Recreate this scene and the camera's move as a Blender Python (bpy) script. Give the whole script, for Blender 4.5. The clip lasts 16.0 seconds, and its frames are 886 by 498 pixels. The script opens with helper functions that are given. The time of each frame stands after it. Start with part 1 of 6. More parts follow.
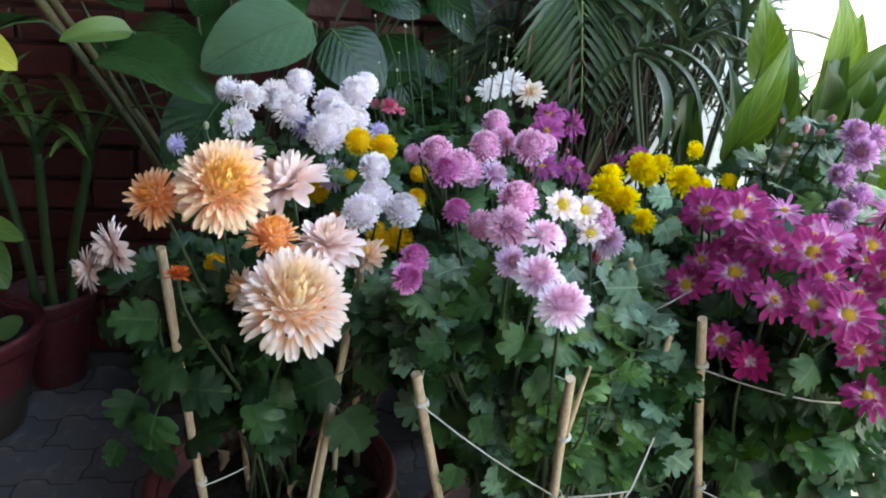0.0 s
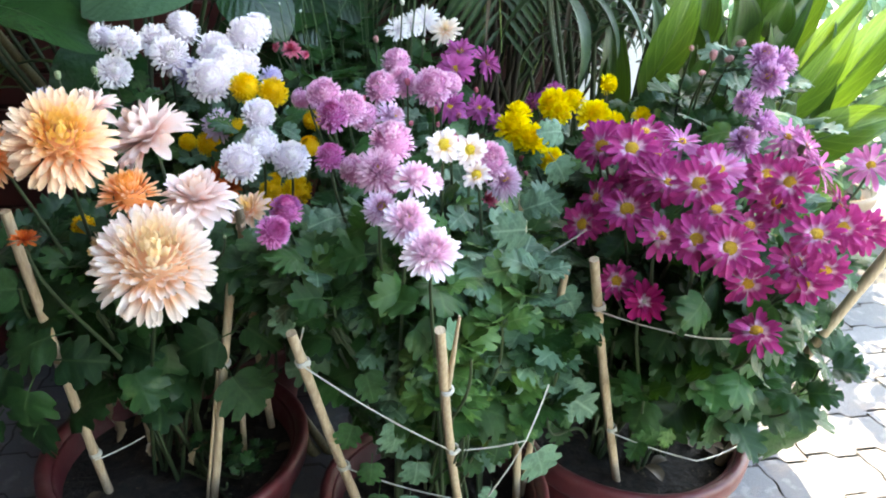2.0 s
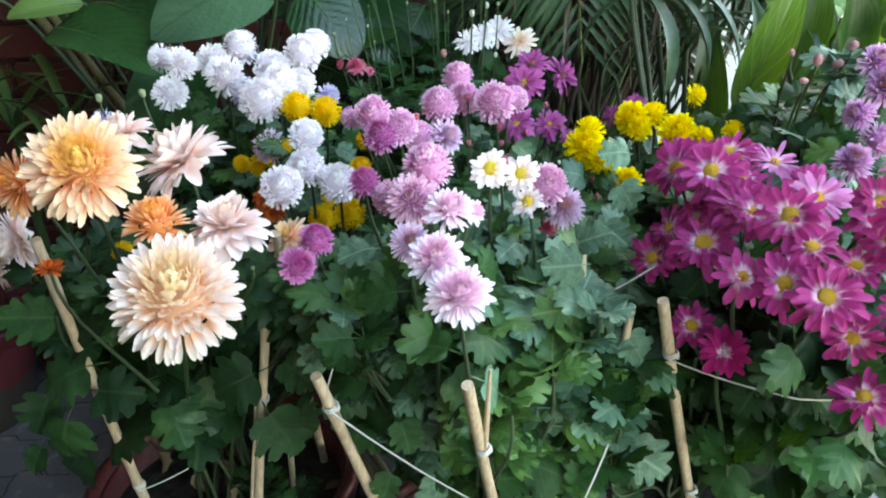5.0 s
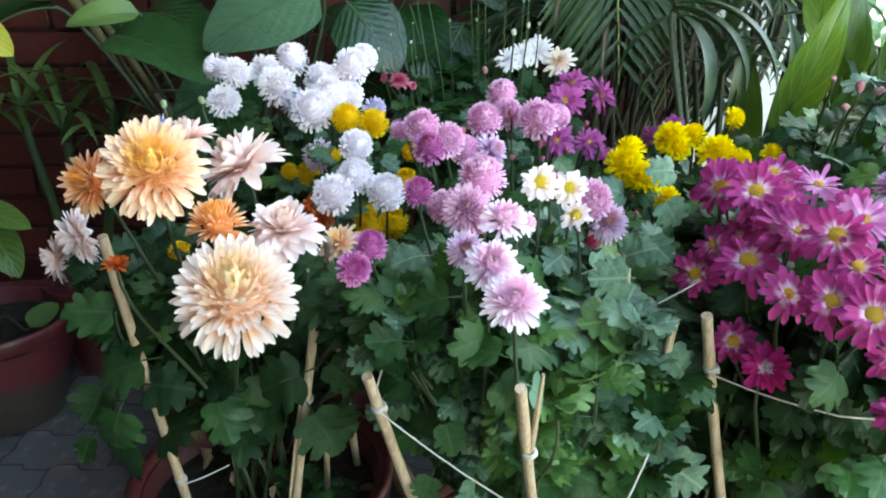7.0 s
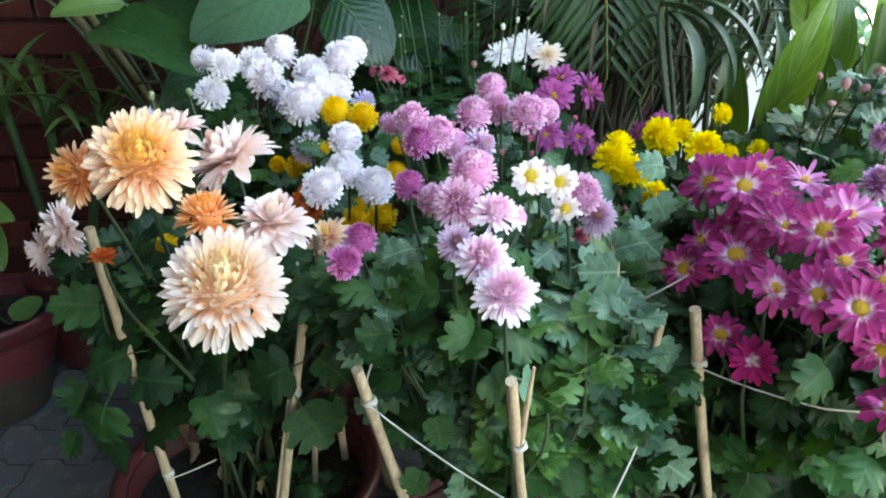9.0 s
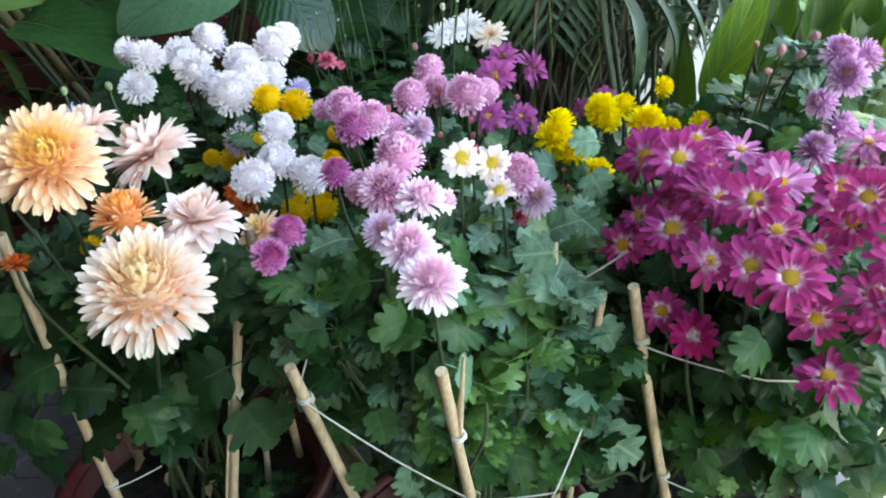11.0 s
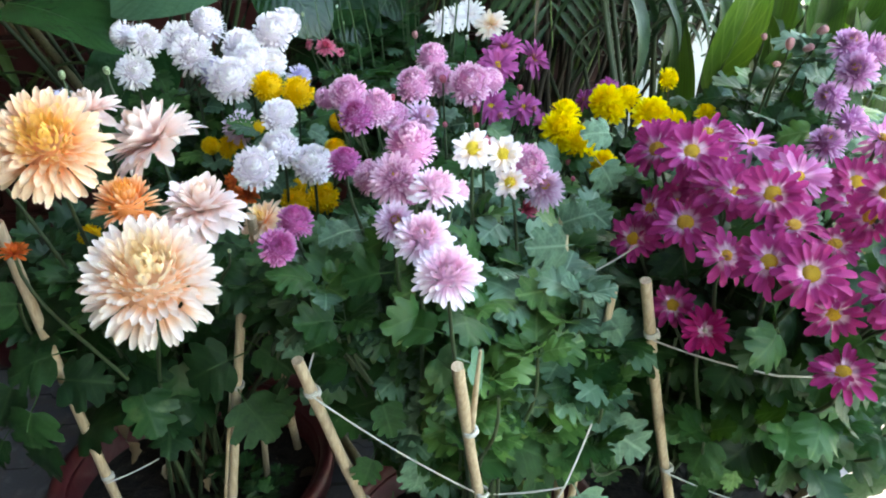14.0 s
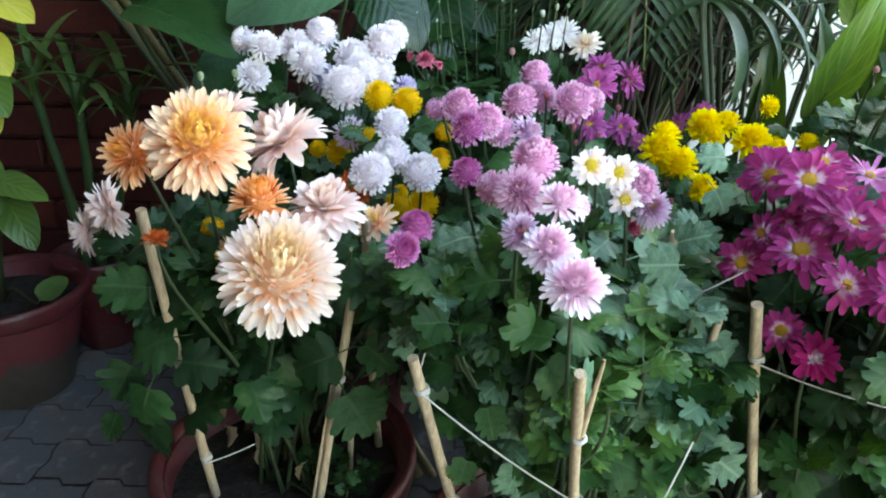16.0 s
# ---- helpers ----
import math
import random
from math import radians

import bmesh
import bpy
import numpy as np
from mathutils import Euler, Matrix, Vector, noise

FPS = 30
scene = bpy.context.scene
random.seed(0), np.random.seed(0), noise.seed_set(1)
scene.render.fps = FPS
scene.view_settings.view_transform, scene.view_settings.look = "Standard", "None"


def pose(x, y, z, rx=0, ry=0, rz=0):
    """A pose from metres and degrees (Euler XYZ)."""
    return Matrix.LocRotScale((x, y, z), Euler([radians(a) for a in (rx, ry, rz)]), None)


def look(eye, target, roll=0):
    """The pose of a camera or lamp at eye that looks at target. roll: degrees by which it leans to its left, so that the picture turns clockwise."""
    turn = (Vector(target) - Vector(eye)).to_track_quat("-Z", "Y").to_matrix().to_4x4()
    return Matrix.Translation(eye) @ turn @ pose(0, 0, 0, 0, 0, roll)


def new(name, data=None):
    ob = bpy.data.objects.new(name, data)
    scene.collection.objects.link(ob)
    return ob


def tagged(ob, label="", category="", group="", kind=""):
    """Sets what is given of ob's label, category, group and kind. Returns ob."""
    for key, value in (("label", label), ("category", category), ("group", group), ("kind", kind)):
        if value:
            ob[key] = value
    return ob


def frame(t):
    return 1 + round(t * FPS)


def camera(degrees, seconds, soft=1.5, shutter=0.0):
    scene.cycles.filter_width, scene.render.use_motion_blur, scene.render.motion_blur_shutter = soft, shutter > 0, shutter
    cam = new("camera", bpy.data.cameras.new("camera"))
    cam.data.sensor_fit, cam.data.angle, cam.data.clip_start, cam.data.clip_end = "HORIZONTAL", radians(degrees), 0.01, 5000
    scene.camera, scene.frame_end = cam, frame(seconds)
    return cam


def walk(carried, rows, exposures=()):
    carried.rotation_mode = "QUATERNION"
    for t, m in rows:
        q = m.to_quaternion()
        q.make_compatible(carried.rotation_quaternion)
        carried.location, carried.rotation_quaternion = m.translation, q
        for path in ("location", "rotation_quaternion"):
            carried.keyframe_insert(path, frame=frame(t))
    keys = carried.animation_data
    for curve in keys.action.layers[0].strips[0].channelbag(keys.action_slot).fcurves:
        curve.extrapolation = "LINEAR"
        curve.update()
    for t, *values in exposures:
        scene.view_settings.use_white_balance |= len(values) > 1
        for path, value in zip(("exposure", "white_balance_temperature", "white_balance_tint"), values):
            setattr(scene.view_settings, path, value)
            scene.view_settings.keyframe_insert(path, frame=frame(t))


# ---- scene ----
cam = camera(64.42, 16.0, soft=2.0)
PATH = [
    (0.0, pose(-0.1304, -0.0768, 0.9658, 69.542, -2.982, -6.497)),
    (0.5, pose(-0.1126, -0.0702, 0.9597, 68.171, -2.555, -6.270)),
    (1.0, pose(-0.0733, -0.0593, 0.9534, 66.688, -1.907, -7.701)),
    (1.5, pose(-0.0454, -0.0532, 0.9537, 66.364, -1.313, -9.021)),
    (2.0, pose(-0.0314, -0.0481, 0.9492, 65.659, -1.370, -9.735)),
    (2.5, pose(-0.0299, -0.0457, 0.9432, 64.484, -1.940, -7.011)),
    (3.0, pose(-0.0082, -0.0165, 0.9407, 64.851, -2.512, -5.151)),
    (5.5, pose(0.0317, 0.0231, 0.9369, 67.289, 1.552, -1.543)),
    (6.0, pose(0.0215, 0.0158, 0.9394, 67.888, 1.084, -1.146)),
    (6.5, pose(0.0101, 0.0078, 0.9395, 68.105, 0.483, -0.189)),
    (7.0, pose(0.0000, -0.0000, 0.9400, 68.000, -0.000, 0.000)),
    (7.5, pose(-0.0038, -0.0027, 0.9391, 68.189, -0.500, -0.313)),
    (8.0, pose(-0.0054, -0.0019, 0.9387, 67.906, -0.661, -0.594)),
    (10.5, pose(0.0176, 0.0086, 0.9371, 67.265, 0.552, -2.843)),
    (11.0, pose(0.0328, 0.0177, 0.9307, 66.497, 1.119, -4.172)),
    (11.5, pose(0.0359, 0.0278, 0.9265, 66.029, 0.869, -5.061)),
    (12.0, pose(0.0324, 0.0296, 0.9287, 66.322, 0.943, -5.183)),
    (12.5, pose(0.0298, 0.0296, 0.9285, 66.353, 0.466, -5.519)),
    (13.0, pose(0.0237, 0.0317, 0.9286, 65.921, 0.782, -5.116)),
    (13.5, pose(0.0181, 0.0303, 0.9288, 65.853, 0.361, -5.110)),
    (14.0, pose(0.0112, 0.0291, 0.9286, 65.684, 0.198, -5.096)),
    (14.5, pose(-0.0090, 0.0203, 0.9302, 66.025, -0.979, -4.203)),
    (15.0, pose(-0.0264, 0.0155, 0.9309, 66.266, -1.542, -3.552)),
    (15.5, pose(-0.0364, 0.0119, 0.9333, 66.195, -1.367, -1.828)),
    (16.0, pose(-0.0515, 0.0082, 0.9343, 66.640, -1.563, -0.137)),
]
walk(cam, PATH, [(0.0, 3.78, 8500, 10), (0.5, 3.62, 8500, 10), (1.0, 3.55, 8500, 9), (1.5, 4.03, 8500, 8), (2.0, 4.07, 8500, 7), (3.0, 4.12, 8500, 6),
                 (5.5, 4.08, 8550, 1), (8.0, 4.08, 8550, 1), (10.5, 4.04, 8550, 1), (13.5, 4.03, 8550, 1), (16.0, 4.04, 8550, 1)])

# ---- light ----
world = bpy.data.worlds.new("sky")
scene.world = world
world.use_nodes = True
wn = world.node_tree.nodes
sky = wn.new("ShaderNodeTexSky")
sky.sky_type, sky.sun_disc = 'NISHITA', False
SUN_EL, SUN_AZ = radians(42), radians(16)      # azimuth from +y towards +x
sky.sun_elevation, sky.sun_rotation = SUN_EL, SUN_AZ
world.node_tree.links.new(sky.outputs[0], wn["Background"].inputs[0])
wn["Background"].inputs[1].default_value = 0.15
sun = new("sun", bpy.data.lights.new("sun", 'SUN'))
sun.data.energy, sun.data.angle, sun.data.color = 2.0, radians(0.5), (1.0, 0.93, 0.82)
to_sun = Vector((math.sin(SUN_AZ) * math.cos(SUN_EL), math.cos(SUN_AZ) * math.cos(SUN_EL), math.sin(SUN_EL)))
sun.matrix_world = look(to_sun * 10, (0, 0, 0))

# ---- mesh helpers ----
rng = np.random.default_rng(7)


class Mesh:
    """Collects grids of points, with a place (u, v) on each, into one mesh."""

    def __init__(self):
        self.verts, self.faces, self.uvs, self.count = [], [], [], 0

    def grid(self, points, uv=None, wrap=False):
        n, m = points.shape[:2]
        if uv is None:
            uv = np.stack(np.meshgrid(np.linspace(0, 1, n), np.linspace(0, 1, m), indexing="ij"), 2)
        self.verts.append(points.reshape(-1, 3))
        self.uvs.append(uv.reshape(-1, 2))
        c = self.count
        for i in range(n - 1):
            for j in range(m if wrap else m - 1):
                k = (j + 1) % m
                self.faces.append((c + i * m + j, c + (i + 1) * m + j, c + (i + 1) * m + k, c + i * m + k))
        self.count += n * m

    def disc(self, ring, centre):
        """Closes a ring of points with a fan."""
        c, m = self.count, len(ring)
        self.verts.append(np.vstack([ring, [centre]]))
        self.uvs.append(np.full((m + 1, 2), 0.5))
        self.faces += [(c + j, c + (j + 1) % m, c + m) for j in range(m)]
        self.count += m + 1

    def tube(self, path, radii, sides=6, capped=True):
        path = np.asarray(path, float)
        radii = np.broadcast_to(np.asarray(radii, float), len(path))
        t = np.gradient(path, axis=0)
        t /= np.linalg.norm(t, axis=1)[:, None] + 1e-9
        side = np.cross(t, np.where(np.abs(t[:, 2:3]) > 0.9, [[1.0, 0, 0]], [[0, 0, 1.0]]))
        side /= np.linalg.norm(side, axis=1)[:, None] + 1e-9
        up = np.cross(side, t)
        a = np.linspace(0, 2 * np.pi, sides, endpoint=False)
        ring = side[:, None] * np.cos(a)[None, :, None] + up[:, None] * np.sin(a)[None, :, None]
        pts = path[:, None] + ring * radii[:, None, None]
        self.grid(pts, wrap=True)
        if capped:
            self.disc(pts[-1], path[-1])
            self.disc(pts[0][::-1], path[0])

    def data(self, name, material, smooth=True):
        me = bpy.data.meshes.new(name)
        me.from_pydata(np.vstack(self.verts).tolist(), [], self.faces)
        uv = np.vstack(self.uvs)
        loops = np.empty(len(me.loops), int)
        me.loops.foreach_get("vertex_index", loops)
        me.uv_layers.new(name="uv").data.foreach_set("uv", uv[loops].astype(np.float32).ravel())
        me.polygons.foreach_set("use_smooth", [smooth] * len(me.polygons))
        me.materials.append(material)
        me.update()
        return me


def part(name, mesh, material, parent, label="", m=None):
    """One mesh object under a thing or under a part; mesh is a Mesh, a bmesh or finished mesh data."""
    if isinstance(mesh, Mesh):
        data = mesh.data(name, material)
    elif isinstance(mesh, bmesh.types.BMesh):
        data = bpy.data.meshes.new(name)
        mesh.to_mesh(data)
        mesh.free()
        data.materials.append(material)
    else:
        data = mesh
    ob = new(name, data)
    if parent is not None:
        ob.parent = parent
    if m is not None:
        ob.matrix_basis = m
    if label:
        ob["label"] = label
    return ob


def thing(name, place, label, category, group=""):
    ob = new(name)
    ob.empty_display_size = 0.05
    ob.location = place
    return tagged(ob, label, category, group)


def blade(n, m, length, width, profile, curl=(0, 0), cup=0.0, wave=0.0, shift=0.0, waves=3.0, steps=None):
    """A leaf or petal as a grid: it runs along x, its upper face looks to z. curl: the slope at base and tip, in radians."""
    t = np.linspace(0, 1, n) if steps is None else np.asarray(steps)
    ang = curl[0] + (curl[1] - curl[0]) * t
    x = np.concatenate([[0], np.cumsum(np.cos(ang[:-1]) * np.diff(t))]) * length
    z = np.concatenate([[0], np.cumsum(np.sin(ang[:-1]) * np.diff(t))]) * length
    s = np.linspace(-1, 1, m)
    w = profile(t) * width / 2
    lift = cup * np.abs(s)[None] ** 1.3 * w[:, None] + wave * np.sin(t * waves * 6.28)[:, None] * s[None] ** 2 * np.sign(s)[None] * width
    px = x[:, None] - np.sin(ang)[:, None] * lift + shift * np.abs(s)[None] * w[:, None]
    pz = z[:, None] + np.cos(ang)[:, None] * lift
    py = s[None] * w[:, None] * np.ones((n, 1))
    return np.stack([px, py, pz], 2)


def moved(points, m):
    a = np.array(m)
    return points @ a[:3, :3].T + a[:3, 3]


def aim(axis, spin=0.0, up=(0, 0, 1)):
    """A turn that takes z to the axis."""
    return (Vector(axis).to_track_quat("Z", "Y").to_matrix() @ Euler((0, 0, spin)).to_matrix()).to_4x4()


def along(direction, up=(0, 0, 1), spin=0.0):
    """A turn that takes x to the direction and keeps z near up."""
    x = Vector(direction).normalized()
    y = Vector(up).cross(x)
    y = y.normalized() if y.length > 1e-4 else Vector((0, 1, 0))
    z = x.cross(y)
    return (Matrix((x, y, z)).transposed() @ Euler((spin, 0, 0)).to_matrix()).to_4x4()


def bezier(a, b, c, d, n):
    t = np.linspace(0, 1, n)[:, None]
    a, b, c, d = (np.asarray(p, float) for p in (a, b, c, d))
    return (1 - t) ** 3 * a + 3 * t * (1 - t) ** 2 * b + 3 * t ** 2 * (1 - t) * c + t ** 3 * d


# ---- materials ----
class Nodes:
    def __init__(self, name):
        self.mat = bpy.data.materials.new(name)
        self.mat.use_nodes = True
        self.tree = self.mat.node_tree
        self.bsdf = self.tree.nodes["Principled BSDF"]
        self.out = self.tree.nodes["Material Output"]

    def add(self, kind, **inputs):
        node = self.tree.nodes.new(kind)
        for k, v in inputs.items():
            self.put(node, k, v)
        return node

    def put(self, node, key, value):
        socket = node.inputs[int(key[1:])] if key[0] == "i" and key[1:].isdigit() else node.inputs[key.replace("_", " ")]
        if isinstance(value, bpy.types.NodeSocket):
            self.tree.links.new(value, socket)
        else:
            socket.default_value = value

    def math(self, op, a, b=0.0, clamp=False):
        node = self.add("ShaderNodeMath", i0=a, i1=b)
        node.operation, node.use_clamp = op, clamp
        return node.outputs[0]

    def mix(self, f, a, b, kind='MIX'):
        node = self.tree.nodes.new("ShaderNodeMix")
        node.data_type, node.blend_type = 'RGBA', kind
        for k, v in ((0, f), (6, a), (7, b)):
            if isinstance(v, bpy.types.NodeSocket):
                self.tree.links.new(v, node.inputs[k])
            else:
                node.inputs[k].default_value = v if k == 0 else (*v[:3], 1)
        return node.outputs[2]

    def ramp(self, f, lo, hi):
        node = self.add("ShaderNodeMapRange", i0=f, i1=lo, i2=hi)
        node.interpolation_type = 'SMOOTHSTEP'
        return node.outputs[0]

    def noise(self, scale, detail=3.0, coords=None, rough=0.55):
        node = self.add("ShaderNodeTexNoise", Scale=scale, Detail=detail, Roughness=rough)
        self.tree.links.new(coords or self.coords("Object"), node.inputs["Vector"])
        return node.outputs[0]

    def coords(self, which):
        return self.add("ShaderNodeTexCoord").outputs[which]

    def random(self):
        return self.add("ShaderNodeObjectInfo").outputs["Random"]

    def island(self):
        return self.add("ShaderNodeNewGeometry").outputs["Random Per Island"]

    def bump(self, height, strength, distance):
        return self.add("ShaderNodeBump", Height=height, Strength=strength, Distance=distance).outputs[0]

    def finish(self, colour, rough=0.6, normal=None, thin=0.0, thin_colour=None, spec=0.5):
        b = self.bsdf
        self.put(b, "Base Color", colour if isinstance(colour, bpy.types.NodeSocket) else (*colour[:3], 1))
        self.put(b, "Roughness", rough)
        b.inputs["Specular IOR Level"].default_value = spec
        if normal is not None:
            self.put(b, "Normal", normal)
        if thin:
            tr = self.add("ShaderNodeBsdfTranslucent")
            c = thin_colour or colour
            self.put(tr, "Color", c if isinstance(c, bpy.types.NodeSocket) else (*c[:3], 1))
            mix = self.add("ShaderNodeMixShader", i0=thin, i1=b.outputs[0], i2=tr.outputs[0])
            self.tree.links.new(mix.outputs[0], self.out.inputs[0])
        return self.mat


def petal_material(name, base, tip, centre, u=(0.2, 0.8), v=(0.45, 0.95), thin=0.3, vary=0.25):
    """Petals: u runs from base to tip, v from the outer petals (0) to the heart (1)."""
    n = Nodes(name)
    sep = n.add("ShaderNodeSeparateXYZ", i0=n.coords("UV"))
    uu, vv = sep.outputs[0], sep.outputs[1]
    c = n.mix(n.ramp(uu, *u), base, tip)
    c = n.mix(n.ramp(vv, *v), c, centre)
    rnd = n.math('ADD', n.math('MULTIPLY', n.island(), 0.5), n.math('MULTIPLY', n.random(), 0.5))
    c = n.mix(n.math('MULTIPLY', rnd, vary), c, (0.72, 0.42, 0.56) if vary > 0.5 else (0.78, 0.66, 0.64), 'MULTIPLY')
    grain = n.noise(260, 2)
    c = n.mix(n.math('MULTIPLY', n.ramp(grain, 0.45, 0.75), 0.18), c, [min(1, x * 1.25 + 0.03) for x in tip])
    return n.finish(c, 0.55, n.bump(grain, 0.25, 0.0006), thin, spec=0.2)


def leaf_material(name, dark, light, vein, rough=0.45, thin=0.25, veins=9.0, mottle=None, thin_colour=None, spec=0.45, relief_by=0.0015, streaks=False, mark_by=0.4, pleat=0.25):
    n = Nodes(name)
    sep = n.add("ShaderNodeSeparateXYZ", i0=n.coords("UV"))
    side = n.math('ABSOLUTE', n.math('SUBTRACT', sep.outputs[1], 0.5))
    rnd = n.math('FRACT', n.math('ADD', n.random(), n.island()))
    patch = n.noise(22, 3)
    if streaks:
        m = n.add("ShaderNodeMapping", i0=n.coords("UV"), Scale=(1.6, 15, 1))
        patch = n.math('MULTIPLY', n.noise(1.0, 4, m.outputs[0]), 1.15)
    c = n.mix(n.math('ADD', n.math('MULTIPLY', rnd, 0.25 if streaks else 0.75), n.math('MULTIPLY', n.ramp(patch, 0.35, 0.7), 0.8 if streaks else 0.3), True), dark, light)
    c = n.mix(n.math('MULTIPLY', n.ramp(n.noise(5, 4), 0.45, 0.68), 0.55), c, [x * 0.75 for x in dark])
    if mottle:
        spots = n.ramp(n.noise(45, 4), 0.58, 0.70)
        c = n.mix(n.math('MULTIPLY', spots, n.math('MULTIPLY', n.ramp(rnd, 0.6, 1.0), 0.6)), c, mottle)
    rib = n.ramp(side, 0.035, 0.012)
    wave = n.math('SINE', n.math('MULTIPLY', n.math('SUBTRACT', sep.outputs[0], n.math('MULTIPLY', side, 0.7)), veins * 6.283))
    line = n.ramp(wave, 0.86, 0.99)
    mark = n.math('MAXIMUM', rib, n.math('MULTIPLY', line, 0.45))
    c = n.mix(n.math('MULTIPLY', mark, mark_by), c, vein)
    relief = n.math('ADD', n.math('MULTIPLY', wave, pleat), n.noise(160, 3))
    return n.finish(c, rough, n.bump(relief, 0.45, relief_by), thin, thin_colour or c, spec)


M_CHRYS = leaf_material("chrysanthemum_leaf", (0.008, 0.036, 0.010), (0.031, 0.098, 0.025), (0.075, 0.15, 0.05), 0.46, 0.20, 5.0, (0.13, 0.20, 0.07), (0.06, 0.17, 0.02), 0.25)
# darker green leaf; shade low in the pots is partly in its colour
M_CHRYS_SHADED = leaf_material("dark_shaded_chrysanthemum_leaf", (0.005, 0.023, 0.008), (0.019, 0.062, 0.018), (0.05, 0.105, 0.036), 0.46, 0.16, 5.0, (0.08, 0.13, 0.045), (0.04, 0.13, 0.015), 0.24)
M_CHRYS_LIGHT = leaf_material("young_leaf", (0.030, 0.098, 0.020), (0.100, 0.210, 0.046), (0.18, 0.28, 0.10), 0.45, 0.18, 5.0, (0.34, 0.36, 0.14))
M_CHRYS_BLUE = leaf_material("grey_green_leaf", (0.025, 0.075, 0.040), (0.115, 0.222, 0.130), (0.21, 0.32, 0.21), 0.5, 0.12, 5.0)
M_BROAD = leaf_material("broad_leaf", (0.006, 0.029, 0.008), (0.024, 0.076, 0.021), (0.008, 0.032, 0.009), 0.24, 0.08, 9.0, relief_by=0.003, mark_by=0.4, pleat=0.18)
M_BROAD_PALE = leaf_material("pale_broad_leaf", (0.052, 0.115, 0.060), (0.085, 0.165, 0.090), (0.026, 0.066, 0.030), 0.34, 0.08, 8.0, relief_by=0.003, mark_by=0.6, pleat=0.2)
# lit copy of the lance leaf: backlight is put into its yellow-green
M_AGLA_LIT = leaf_material("sunlit_lance_leaf", (0.020, 0.064, 0.010), (0.11, 0.21, 0.026), (0.24, 0.34, 0.10), 0.34, 0.20, 6.0, None, (0.14, 0.25, 0.02), 0.4, streaks=True, mark_by=0.6, pleat=0.2)
# shaded copy of the same leaf, the shade put into its colour
M_AGLA_SHADED = leaf_material("shaded_lance_leaf", (0.004, 0.017, 0.004), (0.036, 0.086, 0.014), (0.05, 0.10, 0.03), 0.34, 0.12, 6.0, None, (0.10, 0.21, 0.02), 0.4, streaks=True, mark_by=0.3, pleat=0.1)
M_PALM = leaf_material("palm_leaflet", (0.008, 0.034, 0.010), (0.038, 0.088, 0.028), (0.11, 0.18, 0.07), 0.40, 0.15, 0.0)
M_STRAP = leaf_material("strap_leaf", (0.010, 0.032, 0.010), (0.055, 0.095, 0.032), (0.11, 0.16, 0.07), 0.38, 0.2, 0.0, (0.24, 0.17, 0.08))
M_STRAPGREEN = leaf_material("green_strap_leaf", (0.04, 0.10, 0.024), (0.12, 0.20, 0.055), (0.15, 0.22, 0.09), 0.4, 0.2, 0.0)
M_YELLOWLEAF = leaf_material("yellowing_leaf", (0.42, 0.38, 0.035), (0.62, 0.58, 0.09), (0.7, 0.66, 0.3), 0.45, 0.4, 7.0)
M_VARIEG = leaf_material("variegated_leaf", (0.05, 0.11, 0.02), (0.12, 0.2, 0.04), (0.2, 0.28, 0.08), 0.4, 0.25, 6.0, (0.45, 0.48, 0.12))


def stem_material(name, a, b):
    n = Nodes(name)
    c = n.mix(n.math('ADD', n.math('MULTIPLY', n.random(), 0.6), n.math('MULTIPLY', n.noise(60), 0.4)), a, b)
    return n.finish(c, 0.6, n.bump(n.noise(300), 0.2, 0.001))


M_STEM = stem_material("green_stem", (0.016, 0.032, 0.011), (0.036, 0.058, 0.020))
M_GREENSTEM = stem_material("ringed_green_stem", (0.018, 0.05, 0.014), (0.05, 0.10, 0.03))
M_WOODY = stem_material("woody_stem", (0.10, 0.075, 0.045), (0.22, 0.16, 0.10))
M_BARK = stem_material("dark_cane", (0.022, 0.018, 0.012), (0.06, 0.046, 0.028))
M_PALE_STEM = stem_material("pale_green_stem", (0.10, 0.17, 0.04), (0.2, 0.26, 0.08))
M_DRY = stem_material("dried_leaf", (0.045, 0.030, 0.018), (0.13, 0.088, 0.050))
M_RUST = stem_material("rust_orange_scrap", (0.42, 0.12, 0.05), (0.6, 0.22, 0.1))


def bamboo_material(name, a, b):
    n = Nodes(name)
    m = n.add("ShaderNodeMapping", i0=n.coords("Object"))
    m.inputs["Scale"].default_value = (1, 1, 0.06)
    streak = n.noise(420, 3, m.outputs[0])
    c = n.mix(n.ramp(streak, 0.3, 0.7), a, b)
    stain = n.ramp(n.noise(28, 4), 0.52, 0.75)
    c = n.mix(n.math('MULTIPLY', stain, 0.35), c, [x * 0.5 for x in a])
    return n.finish(c, 0.5, n.bump(streak, 0.3, 0.0008))


M_BAMBOO = bamboo_material("bamboo", (0.35, 0.25, 0.16), (0.49, 0.38, 0.26))
M_POLE = bamboo_material("weathered_bamboo", (0.10, 0.088, 0.036), (0.20, 0.17, 0.08))
M_TWINE = stem_material("white_twine", (0.38, 0.36, 0.32), (0.6, 0.58, 0.53))


